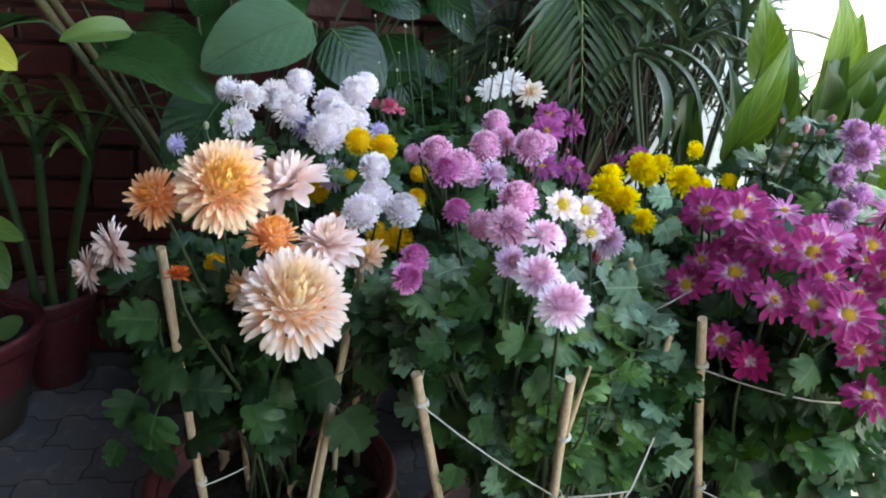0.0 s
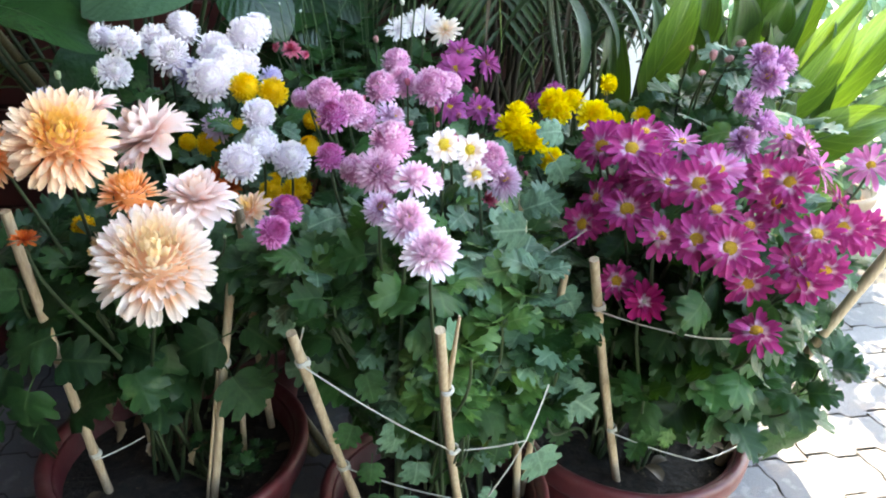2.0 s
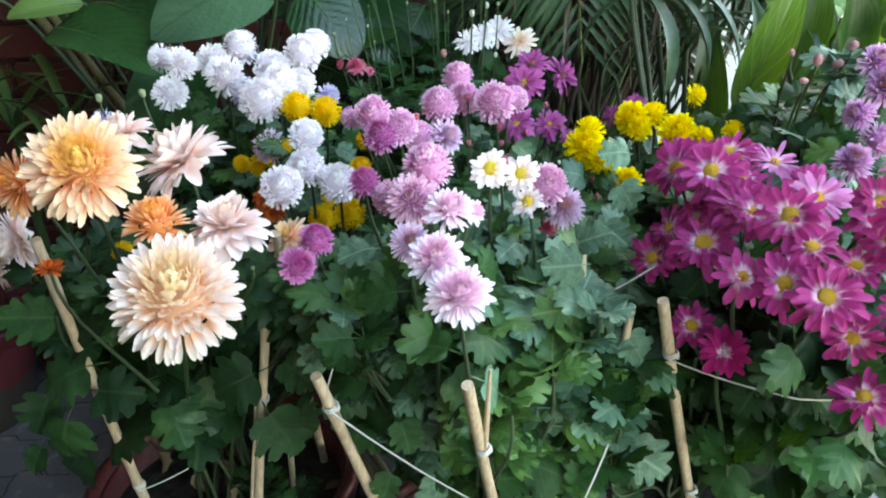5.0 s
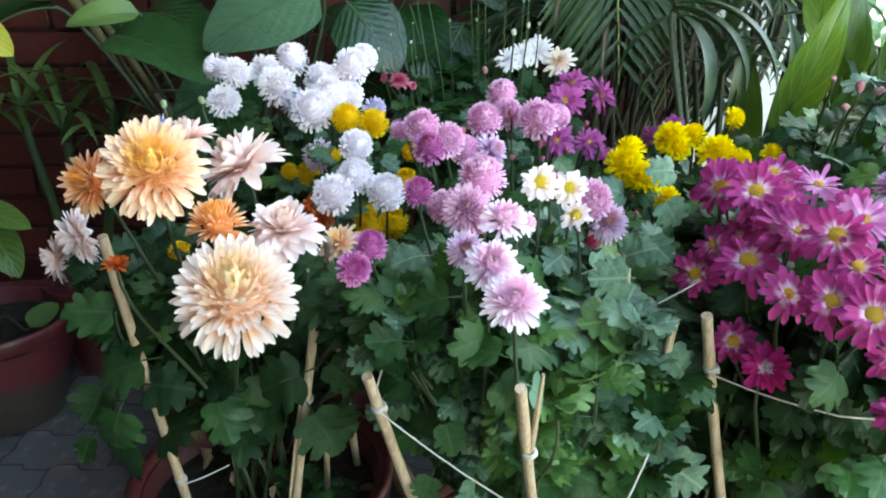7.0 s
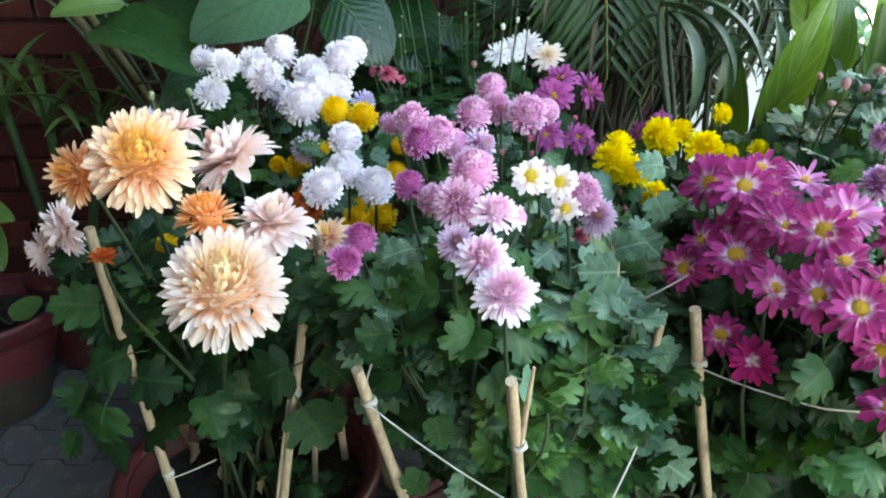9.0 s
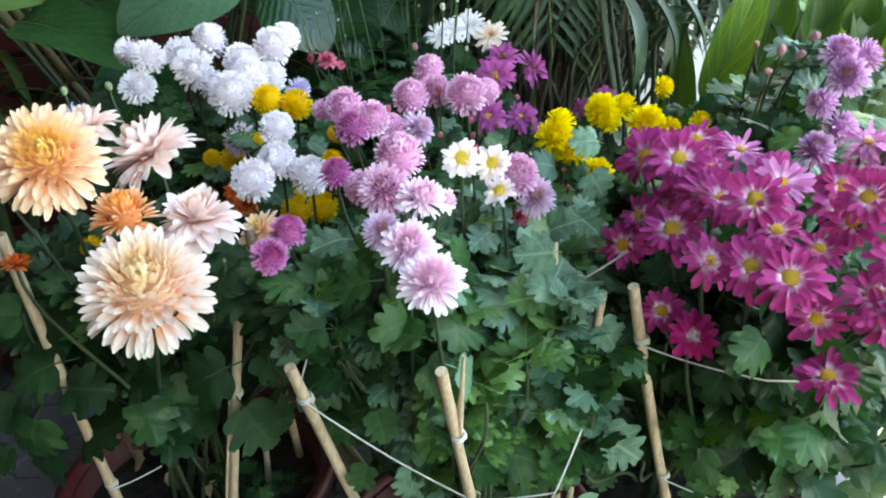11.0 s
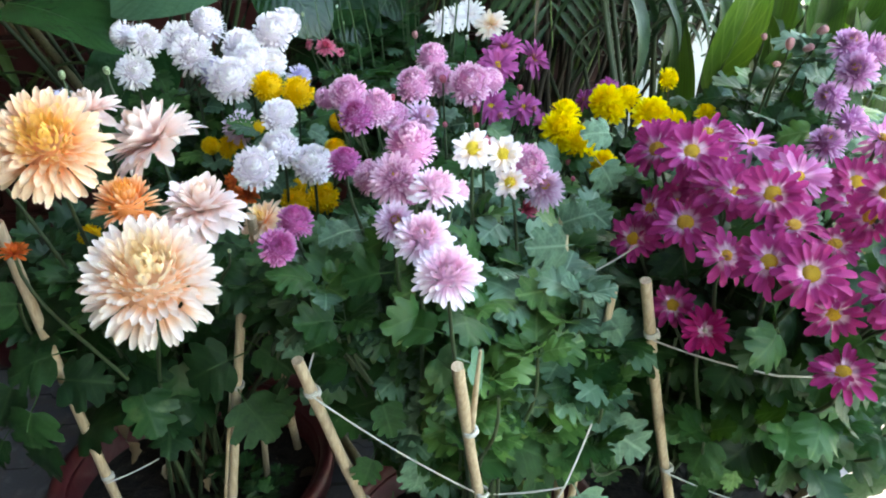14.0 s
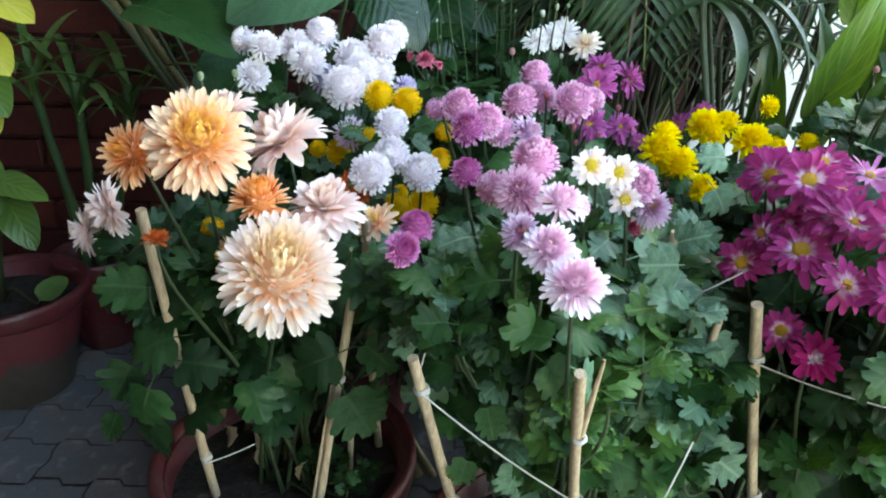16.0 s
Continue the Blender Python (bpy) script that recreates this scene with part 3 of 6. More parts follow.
# kind: petals, polar angles, lengths, widths, inward curls, outward curls, core, profile, cup, material, disc size, disc material, petals apart
KINDS = {
    "huge": (340, (118, 2), (0.46, 0.30), (0.37, 0.40), (0.10, 0.05), (-0.30, 0.80), 0.57, quill, 0.50, CREAM, 0, None, True),
    "big": (300, (116, 2), (0.54, 0.30), (0.36, 0.40), (0.05, 0.05), (-0.35, 0.80), 0.49, quill, 0.50, PEACH, 0, None, True),
    "side": (150, (104, 3), (0.68, 0.30), (0.30, 0.34), (0.15, 0.1), (-0.35, 0.7), 0.34, quill, 0.5, ORANGE, 0, None, True),
    "pale": (120, (116, 5), (0.92, 0.46), (0.48, 0.42), (0.25, 0.1), (-0.35, 0.8), 0.16, quill, 0.35, PALE_PEACH, 0, None, True),
    "peach": (80, (104, 10), (1.0, 0.55), (0.34, 0.30), (0.1, 0.2), (-0.25, 0.9), 0.05, spoon, 0.4, PEACH, 0, None, True),
    "small": (150, (104, 3), (0.52, 0.32), (0.34, 0.36), (0.1, 0.1), (-0.2, 0.8), 0.50, quill, 0.5, ORANGE, 0, None, True),
    "orange": (80, (80, 8), (1.0, 0.6), (0.30, 0.24), (0.1, 0.2), (-0.25, 0.8), 0.06, spoon, 0.5, RUST_PETAL, 0, None, False),
    "w": (280, (142, 3), (0.31, 0.20), (0.58, 0.80), (0.1, 0.35), (-0.4, 1.25), 0.73, spoon, 0.35, WHITE_PETAL, 0, None, False),
    "wl": (240, (142, 5), (0.44, 0.28), (0.40, 0.50), (0.3, 0.25), (-0.7, 1.0), 0.60, spoon, 0.4, WHITE_PETAL, 0, None, False),
    "li": (200, (130, 6), (0.60, 0.40), (0.26, 0.3), (0.4, 0.2), (-0.6, 0.7), 0.42, quill, 0.5, LILAC_WHITE, 0, None, False),
    "lp": (150, (112, 8), (0.9, 0.4), (0.21, 0.2), (0.1, 0.1), (-0.3, 0.6), 0.12, quill, 0.4, PALE_PINK, 0.16, M_DISC_PALE, False),
    "y": (280, (128, 3), (0.27, 0.20), (0.40, 0.46), (0.3, 0.2), (-0.4, 0.8), 0.76, spoon, 0.35, YELLOW_BUTTON, 0, None, False),
    "yd": (180, (112, 5), (0.50, 0.30), (0.44, 0.50), (0.15, 0.2), (-0.3, 1.0), 0.50, spoon, 0.3, YELLOW_PETAL, 0, None, False),
    "p": (300, (136, 3), (0.33, 0.22), (0.46, 0.62), (0.2, 0.35), (-0.4, 1.1), 0.71, quill, 0.35, PINK_PETAL, 0, None, False),
    "d": (300, (132, 4), (0.38, 0.26), (0.38, 0.48), (0.3, 0.3), (-0.4, 0.8), 0.64, quill, 0.4, DEEP_PINK, 0, None, False),
    "l": (320, (130, 3), (0.36, 0.22), (0.42, 0.60), (0.2, 0.3), (-0.4, 1.0), 0.68, quill, 0.35, PINK_PETAL, 0, None, False),
    "le": (320, (118, 14), (0.58, 0.32), (0.26, 0.34), (0.3, 0.2), (-0.4, 0.7), 0.44, quill, 0.5, PINK_PETAL, 0.16, M_DISC, False),
    "e": (240, (114, 18), (0.66, 0.34), (0.26, 0.30), (0.25, 0.2), (-0.4, 0.6), 0.36, quill, 0.5, PALE_PINK, 0.22, M_DISC, False),
    "s": (190, (104, 3), (0.66, 0.20), (0.30, 0.48), (0.05, 0.2), (-0.15, 1.0), 0.36, spoon, 0.35, TWO_TONE, 0.10, M_DISC_PALE, True),
    "m": (38, (106, 60), (1.0, 0.76), (0.32, 0.30), (0.25, 0.15), (-0.55, 0.0), 0.10, spoon, 0.32, MAGENTA, 0.25, M_DISC_DEEP, True),
    "mj": (40, (108, 56), (1.0, 0.74), (0.32, 0.30), (0.25, 0.15), (-0.55, 0.05), 0.10, spoon, 0.32, MAGENTA, 0.22, M_DISC_DEEP, False),
    "mp": (40, (106, 56), (1.0, 0.72), (0.25, 0.24), (0.22, 0.15), (-0.45, 0.1), 0.10, spoon, 0.28, PALE_MAGENTA, 0.20, M_DISC_DEEP, False),
    "r": (34, (94, 55), (0.94, 0.72), (0.36, 0.30), (0.1, 0.1), (-0.15, 0.0), 0.08, rayed, 0.3, CRIMSON, 0.10, M_BUD_WHITE, True),
    "mm": (290, (128, 4), (0.40, 0.26), (0.38, 0.48), (0.3, 0.3), (-0.4, 0.8), 0.62, quill, 0.4, MAUVE, 0, None, False),
    "h": (220, (130, 8), (0.56, 0.34), (0.30, 0.36), (0.3, 0.25), (-0.5, 0.75), 0.46, quill, 0.5, LILAC, 0.18, M_DISC, False),
    "b": (54, (100, 34), (0.95, 0.6), (0.33, 0.28), (0.2, 0.15), (-0.3, 0.2), 0.12, spoon, 0.3, PURPLE, 0.2, M_DISC, False),
    "k": (110, (108, 10), (0.88, 0.5), (0.24, 0.22), (0.15, 0.1), (-0.3, 0.5), 0.14, quill, 0.4, ROSE, 0, None, False),
    "n": (40, (98, 60), (0.96, 0.74), (0.38, 0.32), (0.12, 0.1), (-0.25, 0.0), 0.10, spoon, 0.25, DAISY_WHITE, 0.36, M_DISC, False),
    "x": (60, (100, 12), (0.92, 0.5), (0.28, 0.2), (0.1, 0.1), (-0.2, 0.4), 0.1, quill, 0.4, MAROON, 0.2, M_DISC, False),
    "wd": (70, (104, 30), (0.95, 0.5), (0.24, 0.18), (0.1, 0.1), (-0.2, 0.3), 0.06, spoon, 0.4, WHITE_PETAL, 0, None, False),
    "c": (90, (106, 12), (0.92, 0.5), (0.27, 0.2), (0.1, 0.1), (-0.3, 0.5), 0.08, spoon, 0.4, CREAM, 0, None, False),
}
PETAL_STEPS = (0, 0.3, 0.6, 0.84, 0.955, 1)
PETAL_MESHES, HEADS = {}, {}


def dome(r, h, sides=14, material=M_DISC, name="disc", z=0.0):
    me = Mesh()
    pts = ring_profile([(r * math.cos(a), z + h * math.sin(a)) for a in np.linspace(-0.3, 1.45, 6)], sides)
    me.grid(pts, wrap=True)
    me.disc(pts[-1], pts[-1].mean(0))
    return me.data(name, material)


BRACT = dome(0.24, -0.30, 12, M_BRACT, "bract", 0.02)
DISCS = {}


def petal_mesh(kind, step, of):
    key = (kind, step)
    if key not in PETAL_MESHES:
        n, polar, length, width, c0, c1, core, prof, cup, mat, disc, dmat, apart = KINDS[kind]
        v = (step + 0.5) / of
        g = blade(6, 5 if apart else 3, 1.0, width[0] + (width[1] - width[0]) * v, prof, (c0[0] + (c0[1] - c0[0]) * v, c1[0] + (c1[1] - c1[0]) * v ** 0.8), cup, steps=PETAL_STEPS)
        uv = np.stack(np.meshgrid(PETAL_STEPS, [v] * (5 if apart else 3), indexing="ij"), 2)
        PETAL_MESHES[key] = (g, uv, None)
        if apart:
            me = Mesh()
            me.grid(g, uv)
            PETAL_MESHES[key] = (g, uv, me.data("petal", mat))
    return PETAL_MESHES[key]


CORES = {}


def core_data(kind):
    """The hidden heart of a bloom on which its petals sit."""
    if kind not in CORES:
        core, mat = max(0.07, KINDS[kind][6] * 0.92), KINDS[kind][9]
        me = Mesh()
        pts = ring_profile([(core * math.sin(a), core * math.cos(a)) for a in np.linspace(0.1, 3.0, 7)], 12)
        # the deep petal-base colour paints shade into the gaps between petals
        me.grid(pts, np.full((*pts.shape[:2], 2), (0.0, 0.4)), wrap=True)
        CORES[kind] = me.data("flower", mat)
    return CORES[kind]


def head_data(kind, variant):
    """The joined petals of a small bloom, of radius 1."""
    if (kind, variant) not in HEADS:
        n, polar, length, width, c0, c1, core, prof, cup, mat, disc, dmat, apart = KINDS[kind]
        me, rand = Mesh(), np.random.default_rng(variant * 17 + len(kind) + n)
        for v, m in spiral(n, polar, length, core, rand, None if core > 0.3 else 1.55):
            g, uv, _ = petal_mesh(kind, min(9, int(v * 10)), 10)
            me.grid(moved(g, m), uv)
        if core > 0.15:
            pts = ring_profile([(core * 1.1 * math.sin(a), core * 1.1 * math.cos(a)) for a in np.linspace(0.1, 3.0, 6)], 10)
            me.grid(pts, np.full((*pts.shape[:2], 2), 0.3), wrap=True)
        HEADS[kind, variant] = me.data("flower", mat)
    return HEADS[kind, variant]


def bloom(parent, kind, place, r, axis, spin, seed, label=""):
    """A flower head under its plant: petals of their own for the large blooms, a joined head for the small ones."""
    n, polar, length, width, c0, c1, core, prof, cup, mat, disc, dmat, apart = KINDS[kind]
    m = Matrix.Translation(place) @ aim(axis, spin) @ Matrix.Scale(r, 4)
    if apart:
        ob = part("flower", core_data(kind), None, parent, label, m)
        part("bract", BRACT, None, ob, "", Matrix.Translation((0, 0, -0.06)) @ Matrix.Scale(0.7, 4))
        rand = np.random.default_rng(seed)
        for v, pm in spiral(n, polar, length, core, rand, None if core > 0.3 else 1.15):
            part("petal", petal_mesh(kind, min(9, int(v * 10)), 10)[2], None, ob, "", pm)
    else:
        ob = part("flower", head_data(kind, seed % 3), None, parent, label, m)
        part("bract", BRACT, None, ob, "", Matrix.Translation((0, 0, -0.12)))
    if disc:
        key = (disc, dmat.name)
        if key not in DISCS:
            DISCS[key] = dome(disc, disc * 0.6, 14, dmat)
        part("disc", DISCS[key], None, ob, "", Matrix.Translation((0, 0, 0.46 if kind == "s" else core * (0.5 if core < 0.2 else 1.15) + (0.02 if disc < 0.24 else 0.06))))
    return ob


# six shapes of the lobed leaf, of length 1 with its stalk
def lobed_leaf(k, rand):
    """Two pairs of round side lobes and a broad end lobe, scalloped; strips run out from the midrib along the side veins."""
    n = 27
    t = np.linspace(0, 1, n)
    rows = []
    for side in (-1, 1):
        reach = np.interp(t, [0, 0.10, 0.25, 0.45, 0.65, 0.85, 1], [0.14, 0.30, 0.40, 0.44, 0.40, 0.32, 0.25]) * rand.uniform(0.9, 1.1)
        for at, depth, width in ((0.25, 0.28, 0.04), (0.53, 0.42, 0.045), (0.80, 0.36, 0.04)):
            reach *= 1 - depth * rand.uniform(0.7, 1.15) * np.exp(-((t - at - rand.normal(0, 0.015)) / width) ** 2)
        reach *= 1 + 0.042 * np.cos(t * 2 * np.pi * 8 + rand.uniform(0, 6))
        turn = np.radians(np.interp(t, [0, 0.25, 0.7, 1], [112, 72, 46, 0]))
        x0 = 0.30 + 0.45 * t
        f = np.array([0, 0.42, 0.78, 1.0])
        x = x0[:, None] + f[None] * (reach * np.cos(turn))[:, None]
        y = side * f[None] * (reach * np.sin(turn))[:, None] * (0.98 + 0.04 * k)
        rows.append((x, y, f[None] * np.ones((n, 1))))
    x, y, f = (np.concatenate([a[:, ::-1], b[:, 1:]], 1) for a, b in zip(*rows))
    uv = np.stack([x, y + 0.5], 2)
    camber, droop = (0.10, -0.55, 0.25, -0.75, -0.3, 0.35)[k], (0.25, 0.45, 0.35, 0.55, 0.75, 0.15)[k]
    z = camber * y ** 2 * 1.2 + 0.16 * np.abs(y) - droop * np.maximum(x - 0.3, 0) ** 2
    z += 0.028 * f ** 2 * np.sin(x * 17 + np.sign(y) * 1.3 + k * 2) + 0.07 * rand.normal(0, 1) * y
    return np.stack([x - 0.25 * droop * np.maximum(x - 0.5, 0) ** 2, y, z + 0.12], 2), uv


LEAVES, LEAF_GRIDS = {}, []
for mat in (M_CHRYS, M_CHRYS_LIGHT, M_CHRYS_BLUE, M_CHRYS_SHADED):
    LEAVES[mat.name] = []
    for k in range(6):
        me = Mesh()
        g, uv = lobed_leaf(k, np.random.default_rng(k + 3))
        stalk = np.array([[(x, s * 0.012, z + 0.006 * s * s) for s in (-1, 0, 1)] for x, z in ((0.0, 0.0), (0.15, 0.06), (0.30, 0.12), (0.44, 0.135), (0.6, 0.125))])
        me.grid(g, uv)
        me.grid(stalk, np.full((5, 3, 2), 0.5))
        if mat is M_CHRYS:
            LEAF_GRIDS.append((g, uv, stalk))
        LEAVES[mat.name].append(me.data("leaf", mat))


def loose_leaf(mesh, k, m):
    g, uv, stalk = LEAF_GRIDS[k]
    mesh.grid(moved(g, m), uv)
    mesh.grid(moved(stalk, m), np.full((5, 3, 2), 0.5))


# leaves that would hide these stakes from the camera are left out: foot, head
STAKE_LINES = [((0.350, 0.650, 0.255), (0.233, 0.554, 0.653)), ((0.124, 0.612, 0.255), (0.057, 0.44, 0.652)), ((0.002, 0.636, 0.255), (-0.068, 0.542, 0.598)),
               ((-0.193, 0.692, 0.255), (-0.152, 0.677, 0.50)), ((-0.327, 0.726, 0.255), (-0.332, 0.64, 0.695))]


SEEN_FACES = []          # blooms kept in the camera's sight: place, radius, direction to the camera


def crowded(p, reach=0.058):
    """True where a leaf would hide a stake or a bloom from the camera."""
    for a, b in STAKE_LINES:
        k = (p[2] - 0.02 - a[2]) / (b[2] - a[2])
        if 0 < k < 1.1 and p[1] < a[1] + k * (b[1] - a[1]) + 0.02:
            x, y = a[0] + k * (b[0] - a[0]), a[1] + k * (b[1] - a[1])
            if abs(x * p[1] / y - p[0]) < reach * p[1] / y:
                return True
    for place, r, face in SEEN_FACES:
        d = p - place
        h = float(d @ face)
        if -0.005 < h < 0.12 and np.linalg.norm(d - h * face) < r + 0.012:
            return True
    return False


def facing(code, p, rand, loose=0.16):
    viewpoint = Vector((0.0, 0.0, 0.96))        # blooms turn to the camera's usual place
    to = (viewpoint - Vector(p)).normalized()
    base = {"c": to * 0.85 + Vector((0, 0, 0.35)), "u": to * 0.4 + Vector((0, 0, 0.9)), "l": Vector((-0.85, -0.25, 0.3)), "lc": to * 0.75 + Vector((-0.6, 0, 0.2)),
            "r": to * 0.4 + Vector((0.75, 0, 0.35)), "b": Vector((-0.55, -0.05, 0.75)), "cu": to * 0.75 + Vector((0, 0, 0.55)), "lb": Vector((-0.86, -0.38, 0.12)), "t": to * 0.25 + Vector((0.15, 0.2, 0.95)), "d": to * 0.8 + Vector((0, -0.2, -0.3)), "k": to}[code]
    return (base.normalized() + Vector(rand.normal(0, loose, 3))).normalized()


def add_leaves(ob, path, rand, mats, weights, size, gap, z_from, z_gap, budget, rest, tilt=-0.25):
    """Lobed leaves in a spiral up a stem; tilt: how far they hang."""
    seg = np.linalg.norm(np.diff(path, axis=0), axis=1)
    s = np.concatenate([[0], np.cumsum(seg)])
    at, turn, made = gap * rand.uniform(0, 1), rand.uniform(0, 6.28), 0
    while at < s[-1] - z_gap:
        p = np.array([np.interp(at, s, path[:, i]) for i in range(3)])
        el = rand.normal(tilt, 0.35)
        d = (math.cos(turn) * math.cos(el), math.sin(turn) * math.cos(el), math.sin(el))
        here = p + np.array(ob.location)
        if p[2] > z_from and not any(crowded(here + np.array(d) * size * f) for f in (0.25, 0.6, 0.95)):
            k = at / s[-1]
            mat = mats[rand.choice(len(mats), p=weights)]
            big = size * rand.uniform(0.75, 1.2) * (1.0 if k < 0.75 else 1.0 - 0.4 * (k - 0.75) / 0.25)
            m = Matrix.Translation(p) @ along(d, (rand.normal(0, 0.25), -0.75 + rand.normal(0, 0.3), 1), rand.normal(0, 0.25)) @ Matrix.Scale(big, 4)
            k = rand.integers(6)
            if budget > made:
                part("leaf", LEAVES[mat.name][k], None, ob, "", m)
                made += 1
            else:
                loose_leaf(rest[mat.name], k, m)
        turn += 2.4 + rand.normal(0, 0.3)
        at += gap * rand.uniform(0.75, 1.3) * (1.0 if at < 0.45 * s[-1] else 0.7)
    return made


def chrysanthemum(base, label, blooms, shoots, seed, mats, weights, size=0.065, gap=0.032, z_from=0.34, spread=0.05, names=None, young=None, tilt=-0.25):
    """A plant rooted at base: stems to every bloom and shoot, leaves up the stems, heads on top."""
    ob = thing("chrysanthemum_plant", base, label, "flowering plant", "potted chrysanthemums")
    rand = np.random.default_rng(seed)
    b = np.array(base)
    names = names or {}
    left, rest = 150, {m.name: Mesh() for m in mats}
    # each bloom's clear direction runs to the camera's usual place
    SEEN_FACES.extend((np.array(row[1:4]), row[4], np.array((Vector((0, 0, 0.94)) - Vector(row[1:4])).normalized())) for row in blooms)
    for i, (kind, x, y, z, r, code) in enumerate([*(("shoot", *s, 0, "u") for s in shoots), *blooms]):
        p = np.array((x, y, z)) - b
        foot = 6.28 * (i % 6) / 6 + seed
        root = np.array((spread * math.cos(foot), spread * math.sin(foot), -0.02)) + np.array((*rand.normal(0, 0.006, 2), 0))
        if kind == "shoot":
            root = np.array((root[0] * 0.5 + 0.35 * p[0], root[1] * 0.5 + 0.35 * p[1], 0.35 * p[2]))
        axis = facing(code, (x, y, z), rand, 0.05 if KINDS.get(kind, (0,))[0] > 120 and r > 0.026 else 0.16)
        back = p - np.array(axis) * (r * 0.05 + 0.035)
        bend = np.array((root[0] + 0.35 * (p[0] - root[0]), root[1] + 0.35 * (p[1] - root[1]), root[2] + 0.62 * (p[2] - root[2])))
        path = bezier(root, bend, back - np.array((0, 0, min(0.05, 0.2 * p[2]))), p - np.array(axis) * r * 0.1, 14)
        stem = Mesh()
        stem.tube(path, np.linspace(0.0028 if kind != "shoot" else 0.0022, 0.0015, 14), 6)
        part("stem", stem, M_STEM, ob)
        chances = (0.15, 0.75, 0.10) if young and kind == "shoot" and math.dist((x, y), young[:2]) < young[2] else weights
        left -= add_leaves(ob, path, rand, mats, chances, size, gap, z_from - b[2], 0.02 + r, left, rest, tilt)
        if kind == "shoot":
            for k in range(6):
                a = k * 2.4 + rand.uniform(0, 1)
                if crowded(path[-1] + b, 0.03):
                    continue
                m = Matrix.Translation(path[-1]) @ along((math.cos(a), math.sin(a), rand.uniform(0.1, 0.9)), (0, -0.3, 1), rand.normal(0, 0.3)) @ Matrix.Scale(size * rand.uniform(0.55, 0.95) * (0.5 if z < 0.36 else 1.0), 4)
                loose_leaf(rest[mats[rand.choice(len(mats), p=chances)].name], rand.integers(6), m)
        else:
            bloom(ob, names.get(kind, kind), p, r, axis, rand.uniform(0, 6.28), seed * 100 + i)
    for mat in mats:
        if rest[mat.name].count:
            tagged(part("foliage", rest[mat.name], mat, ob), kind="stuff")
    return ob

BUD_MATS = {"red": M_BUD_RED, "green": M_BUD_GREEN, "white": M_BUD_WHITE, "pink": M_BUD_PINK, "orange": M_BUD_ORANGE}
BUD_MESHES = {}
for key, mat in BUD_MATS.items():
    me = Mesh()
    pts = ring_profile([(math.sin(a) * (1 + 0.1 * math.cos(a)), 1.5 * math.cos(a)) for a in np.linspace(3.0, 0.15, 8)], 12)
    pts[:, ::2] *= 0.90
    pts[5:, :, :2] *= 1.12
    me.grid(pts, wrap=True)
    me.disc(pts[-1], pts[-1].mean(0))
    BUD_MESHES[key] = me.data("bud", mat)


def add_buds(plant, rows, drop=0.16, thick=0.0019, stem=None):
    """Buds on thin stalks that leave the plant below them."""
    base = Vector(plant.location)
    for kind, x, y, z, r, code in rows:
        p = Vector((x, y, z)) - base
        low = Vector((p.x * 0.75, p.y * 0.85 + 0.01, max(0.02, p.z - drop)))
        path = bezier(low, low.lerp(p, 0.4) + Vector((0, 0, 0.03)), p - Vector((0, 0, 0.03)), p, 8)
        stalk = Mesh()
        stalk.tube(path, np.linspace(thick, thick * 0.63, 8), 5)
        part("stem", stalk, stem or M_STEM, plant)
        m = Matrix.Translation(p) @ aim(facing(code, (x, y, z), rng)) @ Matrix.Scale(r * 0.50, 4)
        ob = part("bud", BUD_MESHES[kind], None, plant, kind + " closed flower bud", m)
        part("bract", BRACT, None, ob, "", Matrix.Translation((0, 0, -0.7)) @ Matrix.Scale(2.6, 4))


def ring_shoots(cx, cy, count, r0, r1, z0, z1, a0, a1, seed, front=-9.0):
    rand = np.random.default_rng(seed)
    out = []
    for i in range(count):
        a = radians(rand.uniform(a0, a1))
        r = rand.uniform(r0, r1)
        y = cy + r * math.sin(a)
        out.append((cx + r * math.cos(a), y if y > front else front + rand.uniform(0, 0.08), rand.uniform(z0, z1)))
    return out


GREEN, YOUNG, BLUE = M_CHRYS, M_CHRYS_LIGHT, M_CHRYS_BLUE
MIX = (GREEN, YOUNG, BLUE)

PEACH_ROWS = [
    ('big', -0.261, 0.614, 0.769, 0.0485, 'c'),
    ('side', -0.333, 0.645, 0.748, 0.0344, 'lc'),
    ('pale', -0.205, 0.700, 0.748, 0.0492, 'b'),
    ('pale', -0.256, 0.700, 0.779, 0.0274, 'u'),
    ('small', -0.216, 0.635, 0.707, 0.0315, 'u'),
    ('pale', -0.160, 0.660, 0.693, 0.0406, 't'),
    ('huge', -0.192, 0.587, 0.655, 0.0585, 'cu'),
    ('pale', -0.418, 0.760, 0.649, 0.0360, 'lb'),
    ('pale', -0.455, 0.770, 0.617, 0.0282, 'lb'),
    ('peach', -0.252, 0.660, 0.638, 0.0279, 'l'),
    ('y', -0.299, 0.740, 0.637, 0.0135, 'c'),
    ('peach', -0.114, 0.720, 0.655, 0.0261, 'u'),
    ('orange', -0.154, 0.800, 0.672, 0.0176, 'l'),
    ('orange', -0.143, 0.790, 0.659, 0.0162, 'c'),
    ('orange', -0.310, 0.612, 0.675, 0.0130, 'u'),
]
